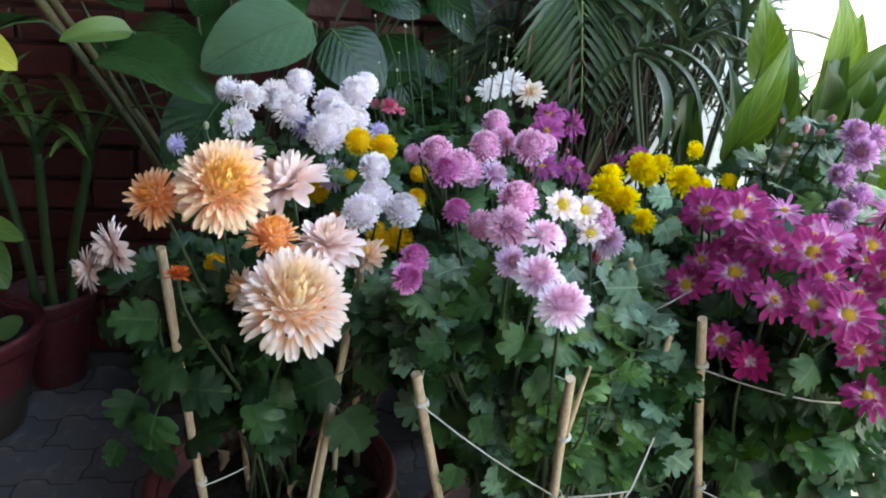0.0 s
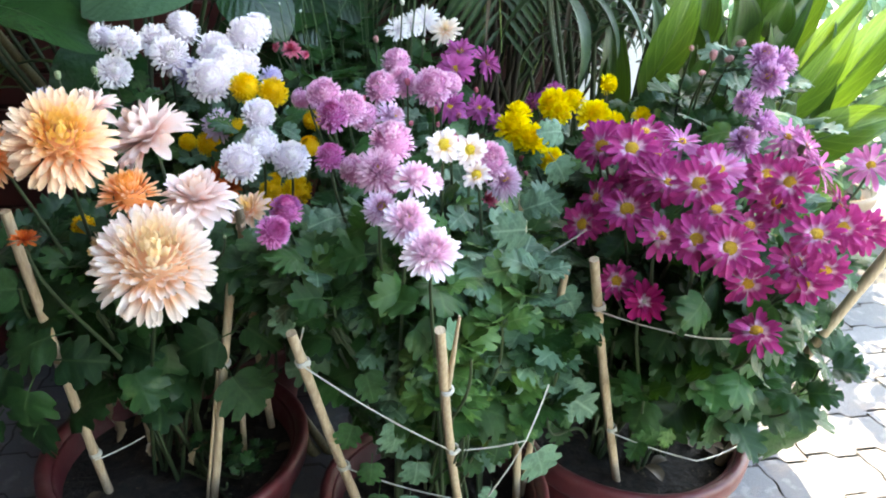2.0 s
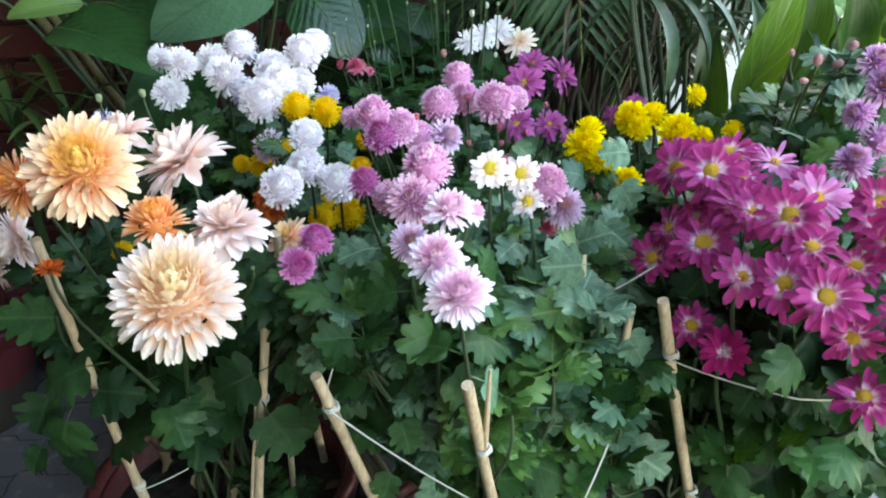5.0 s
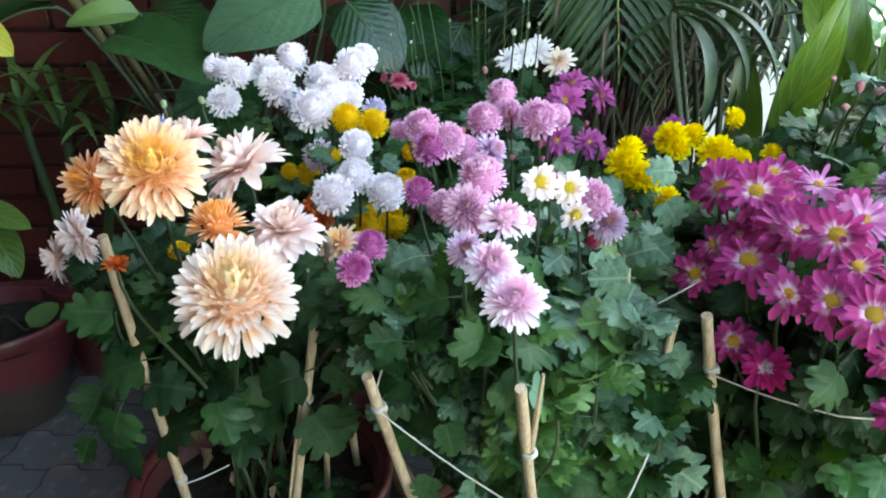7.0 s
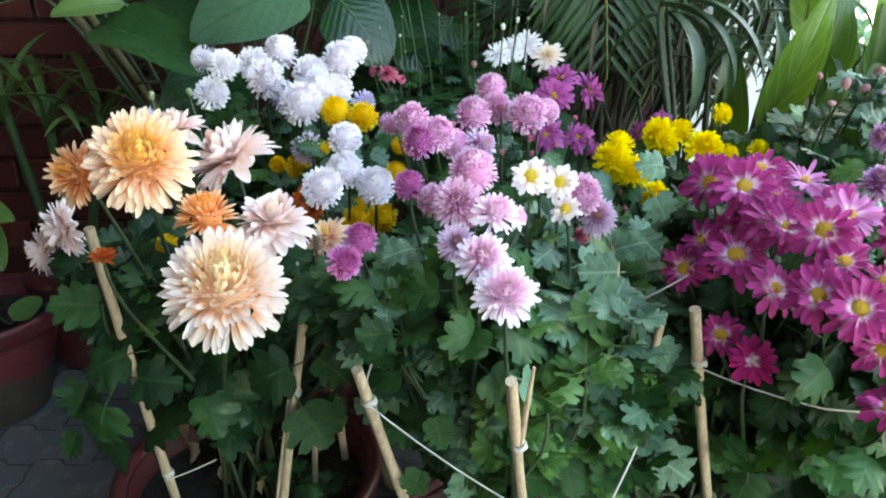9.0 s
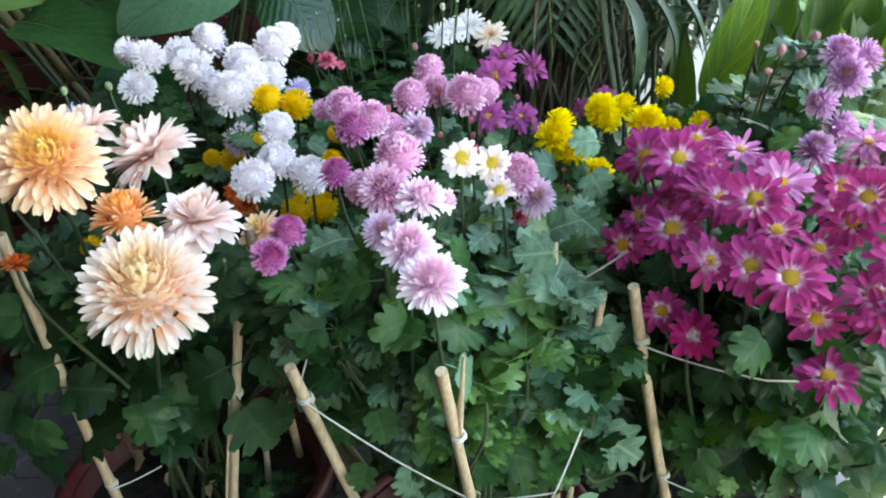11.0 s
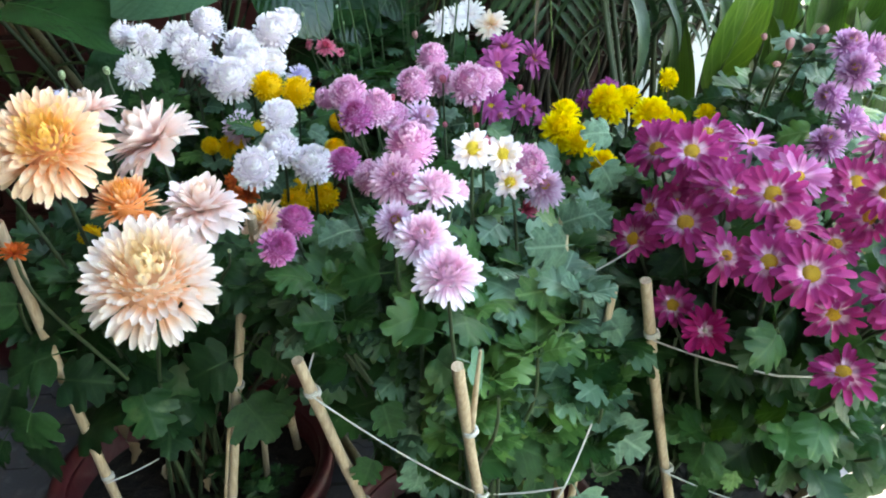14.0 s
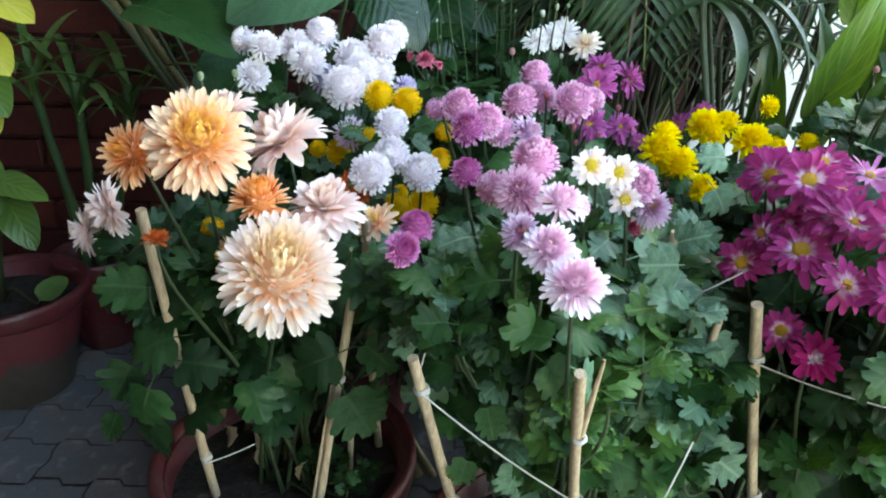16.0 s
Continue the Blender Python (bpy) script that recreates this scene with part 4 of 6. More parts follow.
peach_plant = chrysanthemum((-0.243, 0.768, 0.27), "chrysanthemum with large peach and cream blooms on staked stems", PEACH_ROWS,
                            ring_shoots(-0.25, 0.74, 20, 0.04, 0.18, 0.54, 0.62, 100, 370, 3, 0.665) + ring_shoots(-0.17, 0.70, 9, 0.0, 0.05, 0.30, 0.345, 0, 360, 33) + ring_shoots(-0.105, 0.66, 6, 0.0, 0.03, 0.56, 0.62, 0, 360, 34), 11, (M_CHRYS_SHADED, YOUNG, GREEN), (0.80, 0.02, 0.18), 0.066, 0.034, 0.42, 0.03)
# larger leaves round the stakes of the peach plant: base and tip
STAKE_LEAVES = [
    (-0.351, 0.675, 0.593, -0.405, 0.660, 0.603), (-0.320, 0.660, 0.541, -0.374, 0.645, 0.527), (-0.324, 0.670, 0.506, -0.267, 0.655, 0.509),
    (-0.358, 0.665, 0.479, -0.374, 0.650, 0.425), (-0.351, 0.670, 0.434, -0.380, 0.655, 0.389), (-0.386, 0.690, 0.492, -0.409, 0.675, 0.447),
    (-0.413, 0.690, 0.422, -0.428, 0.675, 0.391), (-0.335, 0.700, 0.410, -0.285, 0.685, 0.452), (-0.333, 0.680, 0.583, -0.291, 0.665, 0.633),
    (-0.320, 0.680, 0.593, -0.300, 0.665, 0.558), (-0.151, 0.660, 0.528, -0.205, 0.645, 0.510), (-0.148, 0.670, 0.474, -0.114, 0.655, 0.422),
    (-0.128, 0.670, 0.533, -0.087, 0.655, 0.506),
]


def placed_leaves(plant, rows, mats, seed):
    """Single leaves whose blades run from a base to a tip."""
    rand = np.random.default_rng(seed)
    for i, (bx, by, bz, tx, ty, tz) in enumerate(rows):
        d = Vector((tx - bx, ty - by, tz - bz))
        m = Matrix.Translation(Vector((bx, by, bz)) - d * 0.30 - Vector(plant.location)) @ along(d, (rand.normal(0, 0.2), -0.75, 0.65), rand.normal(0, 0.2)) @ Matrix.Scale(d.length * 1.25, 4)
        part("leaf", LEAVES[mats[i % len(mats)].name][i % 6], None, plant, "", m)


placed_leaves(peach_plant, STAKE_LEAVES, (GREEN, M_CHRYS_SHADED, M_CHRYS_SHADED), 45)
rand = np.random.default_rng(44)
# withered leaves that hang low on the stems
for i in range(10):
    le = rand.uniform(0.020, 0.042)
    g = blade(8, 4, le, le * rand.uniform(0.3, 0.5), lance, (rand.uniform(-1.6, -0.6), rand.uniform(-2.6, -0.4)), 0.7, 0.12)
    a = rand.uniform(0, 6.28)
    me = Mesh()
    me.grid(moved(g, Matrix.Translation((rand.normal(-0.02, 0.05), rand.normal(-0.02, 0.035), rand.uniform(0.05, 0.15))) @ along((math.cos(a), math.sin(a), 0))))
    part("withered_leaf", me, M_DRY, peach_plant, "curled brown withered leaf")
LAV_ROWS = [
    ('l', 0.035, 0.600, 0.764, 0.0230, 'u'),
    ('le', 0.021, 0.578, 0.744, 0.0245, 'c'),
    ('l', 0.001, 0.610, 0.735, 0.0170, 'l'),
    ('s', 0.051, 0.548, 0.744, 0.0220, 'u'),
    ('s', 0.071, 0.570, 0.734, 0.0127, 'r'),
    ('e', 0.018, 0.538, 0.722, 0.0182, 'c'),
    ('s', 0.038, 0.510, 0.720, 0.0245, 'c'),
    ('s', 0.054, 0.475, 0.706, 0.0267, 'c'),
    ('m', -0.079, 0.570, 0.691, 0.0170, 'c'),
    ('m', -0.068, 0.610, 0.696, 0.0174, 'u'),
    ('m', -0.023, 0.634, 0.741, 0.0165, 'u'),
    ('d', 0.034, 0.600, 0.723, 0.0102, 'c'),
]
DAISY_ROWS = [
    ('w', 0.091, 0.630, 0.752, 0.0192, 'c'),
    ('w', 0.120, 0.640, 0.743, 0.0177, 'c'),
    ('w', 0.125, 0.625, 0.721, 0.0157, 'c'),
    ('p', 0.152, 0.690, 0.715, 0.0233, 'c'),
    ('e', 0.173, 0.700, 0.688, 0.0245, 'c'),
    ('k', 0.156, 0.700, 0.664, 0.0151, 'u'),
    ('k', 0.102, 0.660, 0.750, 0.0110, 'u'),
]
lavender_plant = chrysanthemum((0.09, 0.63, 0.27), "chrysanthemum with lavender pompons and white-tipped pink blooms", LAV_ROWS,
                               ring_shoots(0.06, 0.58, 34, 0.02, 0.17, 0.44, 0.635, 225, 400, 4, 0.56) + ring_shoots(0.10, 0.525, 12, 0.0, 0.06, 0.46, 0.60, 0, 360, 40) + ring_shoots(-0.03, 0.61, 12, 0.0, 0.065, 0.585, 0.655, 0, 360, 48), 12, MIX, (0.68, 0.02, 0.30), 0.057, 0.030, 0.36, 0.045, {"m": "mm"}, young=(0.10, 0.53, 0.065))
daisy_plant = chrysanthemum((0.13, 0.66, 0.27), "chrysanthemum with small white daisies and pale pink blooms", DAISY_ROWS,
                            ring_shoots(0.15, 0.66, 26, 0.02, 0.14, 0.50, 0.64, 150, 390, 5, 0.58) + ring_shoots(0.175, 0.575, 9, 0.0, 0.045, 0.52, 0.635, 0, 360, 35) + ring_shoots(0.13, 0.70, 10, 0.0, 0.06, 0.64, 0.69, 0, 360, 46), 13, MIX, (0.25, 0.2, 0.55), 0.054, 0.029, 0.44, 0.03, {"w": "n"})
# larger grey-green leaves among the stakes: base and tip
LAV_LEAVES = [
    (-0.019, 0.608, 0.685, -0.050, 0.592, 0.683), (-0.010, 0.608, 0.652, -0.045, 0.592, 0.666), (-0.054, 0.608, 0.613, -0.078, 0.592, 0.639),
    (-0.040, 0.608, 0.585, -0.014, 0.592, 0.614), (0.004, 0.608, 0.639, 0.036, 0.592, 0.659), (-0.005, 0.608, 0.605, 0.024, 0.592, 0.595),
    (-0.068, 0.608, 0.572, -0.091, 0.592, 0.600), (-0.090, 0.663, 0.629, -0.123, 0.647, 0.650), (-0.096, 0.663, 0.613, -0.113, 0.647, 0.589),
]
DAISY_LEAVES = [
    (0.165, 0.583, 0.696, 0.189, 0.567, 0.713), (0.166, 0.583, 0.676, 0.130, 0.567, 0.682), (0.157, 0.583, 0.632, 0.121, 0.567, 0.636),
    (0.178, 0.583, 0.633, 0.207, 0.567, 0.625), (0.210, 0.583, 0.600, 0.236, 0.567, 0.574), (0.188, 0.583, 0.536, 0.215, 0.567, 0.525),
    (0.221, 0.583, 0.475, 0.266, 0.567, 0.447), (0.156, 0.583, 0.529, 0.160, 0.567, 0.584), (0.136, 0.583, 0.466, 0.164, 0.567, 0.444),
]
placed_leaves(lavender_plant, LAV_LEAVES, (BLUE, GREEN), 46)
# leaves that hang low over the rim
LAV_LOW = [
    (-0.000, 0.565, 0.533, 0.010, 0.550, 0.500), (0.034, 0.577, 0.460, 0.030, 0.562, 0.420), (0.074, 0.589, 0.467, 0.077, 0.574, 0.436),
    (0.007, 0.565, 0.414, 0.003, 0.550, 0.389), (0.059, 0.577, 0.400, 0.054, 0.562, 0.368), (0.089, 0.589, 0.398, 0.096, 0.574, 0.359),
    (0.015, 0.565, 0.369, 0.010, 0.550, 0.342), (0.052, 0.577, 0.349, 0.047, 0.562, 0.327), (0.130, 0.589, 0.497, 0.133, 0.574, 0.470),
    (0.120, 0.565, 0.473, 0.163, 0.550, 0.466), (0.196, 0.577, 0.401, 0.214, 0.562, 0.356), (0.118, 0.589, 0.386, 0.136, 0.574, 0.372),
    (0.150, 0.565, 0.429, 0.141, 0.550, 0.403), (0.147, 0.577, 0.347, 0.137, 0.562, 0.330), (-0.011, 0.589, 0.449, -0.023, 0.574, 0.423),
    (0.039, 0.565, 0.518, 0.053, 0.550, 0.502),
]
placed_leaves(lavender_plant, LAV_LOW, (GREEN, BLUE, GREEN), 50)
placed_leaves(daisy_plant, [(0.199, 0.64, 0.689, 0.224, 0.63, 0.671), (0.219, 0.65, 0.756, 0.191, 0.64, 0.761), (0.213, 0.64, 0.622, 0.243, 0.63, 0.612),
                            (0.211, 0.63, 0.584, 0.240, 0.62, 0.542), (0.214, 0.65, 0.728, 0.231, 0.64, 0.702)], (BLUE,), 52)
placed_leaves(daisy_plant, DAISY_LEAVES, (BLUE, BLUE, YOUNG), 47)
MAG_ROWS = [
    ('m', 0.274, 0.655, 0.739, 0.0291, 'lc'),
    ('m', 0.291, 0.620, 0.746, 0.0285, 'c'),
    ('m', 0.323, 0.660, 0.751, 0.0257, 'u'),
    ('m', 0.321, 0.620, 0.738, 0.0211, 'u'),
    ('mp', 0.358, 0.640, 0.746, 0.0253, 'u'),
    ('m', 0.303, 0.575, 0.726, 0.0295, 'c'),
    ('m', 0.273, 0.573, 0.696, 0.0298, 'c'),
    ('m', 0.248, 0.620, 0.663, 0.0260, 'lc'),
    ('m', 0.261, 0.620, 0.693, 0.0179, 'l'),
    ('m', 0.310, 0.512, 0.744, 0.0268, 'c'),
    ('mp', 0.339, 0.530, 0.751, 0.0239, 'u'),
    ('m', 0.324, 0.500, 0.721, 0.0253, 'u'),
    ('m', 0.287, 0.462, 0.711, 0.0240, 'c'),
    ('m', 0.303, 0.437, 0.713, 0.0254, 'c'),
    ('m', 0.415, 0.566, 0.731, 0.0258, 'c'),
    ('m', 0.386, 0.500, 0.727, 0.0235, 'c'),
]
MAG2_ROWS = [
    ('m', 0.362, 0.500, 0.704, 0.0217, 'u'),
    ('m', 0.375, 0.430, 0.725, 0.0230, 'c'),
    ('m', 0.362, 0.430, 0.700, 0.0225, 'c'),
    ('m', 0.366, 0.420, 0.687, 0.0214, 'd'),
    ('m', 0.417, 0.450, 0.721, 0.0192, 'c'),
    ('m', 0.410, 0.450, 0.681, 0.0207, 'd'),
    ('r', 0.284, 0.530, 0.614, 0.0241, 'c'),
    ('m', 0.269, 0.565, 0.621, 0.0227, 'c'),
    ('m', 0.350, 0.441, 0.626, 0.0245, 'u'),
    ('m', 0.344, 0.460, 0.668, 0.0199, 'd'),
    ('m', 0.378, 0.480, 0.754, 0.0185, 'c'),
    ('mp', 0.418, 0.500, 0.760, 0.0201, 'r'),
    ('mp', 0.439, 0.580, 0.766, 0.0185, 'u'),
    ('mp', 0.448, 0.560, 0.761, 0.0176, 'r'),
    ('mp', 0.545, 0.580, 0.733, 0.0255, 'c'),
    ('m', 0.455, 0.470, 0.709, 0.0225, 'c'),
    ('mp', 0.462, 0.600, 0.753, 0.0235, 'u'),
    ('mp', 0.446, 0.560, 0.736, 0.0215, 'c'),
    ('m', 0.500, 0.560, 0.700, 0.0215, 'r'),
]
rand = np.random.default_rng(23)
MAG3_ROWS = [("mj", x + rand.uniform(-0.02, 0.03), y + rand.uniform(0.03, 0.06), z - rand.uniform(0.0, 0.02), 0.023, "cu"[i % 2]) for i, (k, x, y, z, r, c) in enumerate(MAG_ROWS)]
magenta_plant = chrysanthemum((0.392, 0.73, 0.27), "chrysanthemum crowded with magenta daisy blooms", [(k, x - 0.003, y, z, max(r * 1.02, 0.0225), c) for k, x, y, z, r, c in MAG_ROWS + MAG2_ROWS] + MAG3_ROWS,
                              ring_shoots(0.36, 0.62, 44, 0.06, 0.20, 0.44, 0.62, 160, 380, 6, 0.555) + ring_shoots(0.45, 0.57, 9, 0.0, 0.05, 0.46, 0.58, 0, 360, 36), 14, (M_CHRYS_SHADED, YOUNG, GREEN), (0.72, 0.0, 0.28), 0.060, 0.036, 0.40, 0.055, tilt=-0.6)
# leaves that hang low over the soil
MAGENTA_LOW = [
    (0.387, 0.600, 0.488, 0.330, 0.585, 0.463), (0.429, 0.612, 0.497, 0.432, 0.597, 0.433), (0.413, 0.624, 0.460, 0.388, 0.609, 0.422),
    (0.346, 0.600, 0.436, 0.321, 0.585, 0.399), (0.363, 0.612, 0.395, 0.351, 0.597, 0.355), (0.443, 0.624, 0.407, 0.449, 0.609, 0.348),
    (0.465, 0.600, 0.429, 0.480, 0.585, 0.388), (0.470, 0.612, 0.456, 0.500, 0.597, 0.445), (0.558, 0.624, 0.443, 0.559, 0.609, 0.374),
    (0.548, 0.600, 0.470, 0.556, 0.585, 0.425), (0.531, 0.612, 0.379, 0.570, 0.597, 0.310), (0.310, 0.624, 0.451, 0.314, 0.609, 0.421),
    (0.344, 0.600, 0.374, 0.323, 0.585, 0.357), (0.383, 0.612, 0.383, 0.381, 0.597, 0.358), (0.244, 0.624, 0.398, 0.243, 0.609, 0.368),
    (0.556, 0.600, 0.532, 0.570, 0.585, 0.494), (0.514, 0.612, 0.522, 0.535, 0.597, 0.506), (0.378, 0.624, 0.506, 0.350, 0.609, 0.483),
    (0.444, 0.600, 0.499, 0.458, 0.585, 0.475), (0.362, 0.612, 0.471, 0.321, 0.597, 0.474),
]
placed_leaves(magenta_plant, MAGENTA_LOW, (GREEN, YOUNG, M_CHRYS_SHADED, GREEN), 51)
WHITE_ROWS = [
    ('wl', -0.319, 1.020, 0.805, 0.0216, 'l'),
    ('wl', -0.286, 0.990, 0.801, 0.0226, 'c'),
    ('wl', -0.302, 0.976, 0.765, 0.0250, 'c'),
    ('wl', -0.252, 1.020, 0.799, 0.0257, 'c'),
    ('wl', -0.228, 0.980, 0.784, 0.0288, 'c'),
    ('w', -0.217, 1.040, 0.814, 0.0252, 'u'),
    ('w', -0.172, 1.010, 0.789, 0.0255, 'c'),
    ('w', -0.131, 1.030, 0.805, 0.0275, 'c'),
    ('w', -0.117, 1.060, 0.813, 0.0224, 'r'),
    ('w', -0.131, 0.990, 0.770, 0.0221, 'c'),
    ('w', -0.173, 0.930, 0.761, 0.0299, 'c'),
    ('w', -0.155, 0.970, 0.776, 0.0255, 'c'),
    ('li', -0.209, 1.000, 0.759, 0.0240, 'c'),
    ('li', -0.098, 1.000, 0.751, 0.0192, 'r'),
    ('li', -0.378, 0.935, 0.739, 0.0182, 'l'),
    ('w', -0.106, 0.840, 0.736, 0.0213, 'c'),
]
white_plant = chrysanthemum((-0.21, 1.12, 0.25), "chrysanthemum with white quilled pompon blooms", WHITE_ROWS,
                            ring_shoots(-0.22, 1.02, 28, 0.02, 0.16, 0.56, 0.71, 0, 360, 7), 15, MIX, (0.6, 0.1, 0.3), 0.056, 0.026, 0.54, 0.05)
WHITE2_ROWS = [
    ('w', -0.104, 0.810, 0.706, 0.0229, 'c'),
    ('w', -0.124, 0.760, 0.699, 0.0249, 'c'),
    ('w', -0.068, 0.805, 0.688, 0.0243, 'c'),
    ('lp', -0.162, 0.900, 0.709, 0.0244, 'c'),
    ('y', -0.127, 0.920, 0.753, 0.0208, 'c'),
    ('y', -0.091, 0.920, 0.747, 0.0208, 'c'),
    ('y', -0.141, 0.900, 0.703, 0.0156, 'r'),
    ('y', -0.184, 0.935, 0.674, 0.0179, 'c'),
    ('y', -0.214, 0.950, 0.673, 0.0126, 'c'),
    ('y', -0.040, 0.900, 0.713, 0.0140, 'l'),
    ('y', -0.046, 0.860, 0.688, 0.0150, 'u'),
    ('y', -0.100, 0.870, 0.621, 0.0201, 'c'),
    ('y', -0.067, 0.886, 0.619, 0.0219, 'c'),
    ('y', -0.098, 0.900, 0.631, 0.0107, 'c'),
    ('y', -0.081, 0.740, 0.604, 0.0183, 'c'),
    ('y', -0.073, 0.730, 0.586, 0.0130, 'c'),
]
yellow_white_plant = chrysanthemum((-0.12, 1.04, 0.26), "chrysanthemum with yellow button blooms among white pompons", WHITE2_ROWS,
                                   ring_shoots(-0.10, 0.86, 30, 0.02, 0.14, 0.46, 0.58, 0, 360, 8), 16, MIX, (0.6, 0.15, 0.25), 0.058, 0.027, 0.48, 0.03)
PINK_ROWS = [
    ('p', -0.025, 0.830, 0.761, 0.0229, 'c'),
    ('d', -0.016, 0.804, 0.742, 0.0217, 'c'),
    ('p', 0.005, 0.824, 0.747, 0.0222, 'c'),
    ('p', -0.052, 0.860, 0.751, 0.0146, 'l'),
    ('p', 0.053, 0.905, 0.754, 0.0241, 'c'),
    ('e', 0.059, 0.860, 0.724, 0.0240, 'r'),
    ('p', 0.027, 0.860, 0.726, 0.0205, 'c'),
    ('p', 0.081, 0.980, 0.774, 0.0226, 'u'),
    ('p', 0.087, 0.960, 0.751, 0.0239, 'c'),
    ('p', 0.125, 0.925, 0.751, 0.0284, 'c'),
    ('p', 0.154, 0.950, 0.749, 0.0191, 'r'),
    ('x', -0.060, 0.740, 0.607, 0.0235, 'k'),
]
pink_plant = chrysanthemum((0.12, 0.98, 0.25), "chrysanthemum with lavender-pink pompon blooms", PINK_ROWS,
                           ring_shoots(0.10, 0.86, 34, 0.02, 0.16, 0.52, 0.66, 0, 360, 9), 17, MIX, (0.6, 0.1, 0.3), 0.056, 0.029, 0.50, 0.05)
YELLOW_ROWS = [
    ('y', 0.244, 0.900, 0.715, 0.0207, 'u'),
    ('y', 0.235, 0.890, 0.699, 0.0243, 'c'),
    ('y', 0.259, 0.873, 0.685, 0.0240, 'c'),
    ('y', 0.315, 0.957, 0.718, 0.0234, 'c'),
    ('y', 0.321, 0.940, 0.706, 0.0170, 'c'),
    ('y', 0.346, 0.960, 0.719, 0.0195, 'u'),
    ('y', 0.362, 0.910, 0.709, 0.0247, 'c'),
    ('y', 0.390, 0.900, 0.704, 0.0148, 'r'),
    ('y', 0.404, 0.976, 0.742, 0.0165, 'r'),
    ('y', 0.287, 0.860, 0.660, 0.0189, 'c'),
    ('y', 0.430, 0.900, 0.711, 0.0140, 'u'),
    ('p', 0.313, 1.050, 0.701, 0.0171, 'l'),
    ('p', 0.344, 1.048, 0.719, 0.0169, 'u'),
]
yellow_plant = chrysanthemum((0.42, 1.05, 0.25), "chrysanthemum with bright yellow button blooms", [(k, x, y, z, r * 1.12, c) for k, x, y, z, r, c in YELLOW_ROWS],
                             ring_shoots(0.32, 0.90, 34, 0.02, 0.16, 0.50, 0.645, 0, 360, 10), 18, MIX, (0.35, 0.1, 0.55), 0.058, 0.027, 0.50, 0.045, {"p": "b", "y": "yd"})
BACK_ROWS = [
    ('p', 0.180, 1.045, 0.753, 0.0326, 'c'),
    ('p', 0.202, 1.120, 0.768, 0.0301, 'u'),
    ('p', 0.254, 1.150, 0.745, 0.0357, 'r'),
    ('p', 0.161, 0.980, 0.709, 0.0288, 'c'),
    ('p', 0.211, 1.000, 0.702, 0.0245, 'c'),
    ('p', 0.240, 1.000, 0.682, 0.0156, 'c'),
    ('w', 0.168, 1.300, 0.798, 0.0243, 'u'),
    ('w', 0.140, 1.270, 0.796, 0.0188, 'l'),
    ('w', 0.112, 1.240, 0.790, 0.0184, 'l'),
    ('c', 0.206, 1.280, 0.782, 0.0230, 'r'),
    ('k', -0.073, 1.185, 0.762, 0.0197, 'u'),
    ('k', -0.097, 1.190, 0.766, 0.0103, 'l'),
    ('k', -0.050, 1.180, 0.755, 0.0084, 'r'),
]
back_plant = chrysanthemum((0.10, 1.32, 0.25), "chrysanthemum with purple, white and pink blooms before the palm", [(k, x, y, z, r * (0.95 if k == "p" else 1.35 if k in "wc" else 1), "c" if k in "wc" else c) for k, x, y, z, r, c in BACK_ROWS],
                           ring_shoots(0.05, 1.25, 34, 0.03, 0.24, 0.56, 0.72, 0, 360, 11) + ring_shoots(0.06, 1.40, 26, 0.03, 0.22, 0.58, 0.76, 0, 180, 39), 19, MIX, (0.85, 0.0, 0.15), 0.058, 0.027, 0.54, 0.045, {"p": "b", "w": "wd"})
LILAC_ROWS = [
    ('h', 0.523, 0.780, 0.812, 0.0216, 'u'),
    ('h', 0.558, 0.790, 0.804, 0.0242, 'r'),
    ('h', 0.526, 0.760, 0.789, 0.0249, 'c'),
    ('h', 0.483, 0.730, 0.768, 0.0182, 'l'),
    ('h', 0.486, 0.696, 0.749, 0.0203, 'r'),
    ('h', 0.442, 0.660, 0.738, 0.0207, 'u'),
]
lilac_plant = chrysanthemum((0.50, 1.0, 0.25), "chrysanthemum with fading lilac blooms and pink buds", LILAC_ROWS,
                            ring_shoots(0.56, 0.90, 16, 0.02, 0.10, 0.66, 0.79, 0, 360, 22) + ring_shoots(0.50, 0.86, 46, 0.02, 0.15, 0.56, 0.72, 0, 360, 12), 20, MIX, (0.4, 0.05, 0.55), 0.064, 0.027, 0.52, 0.03)
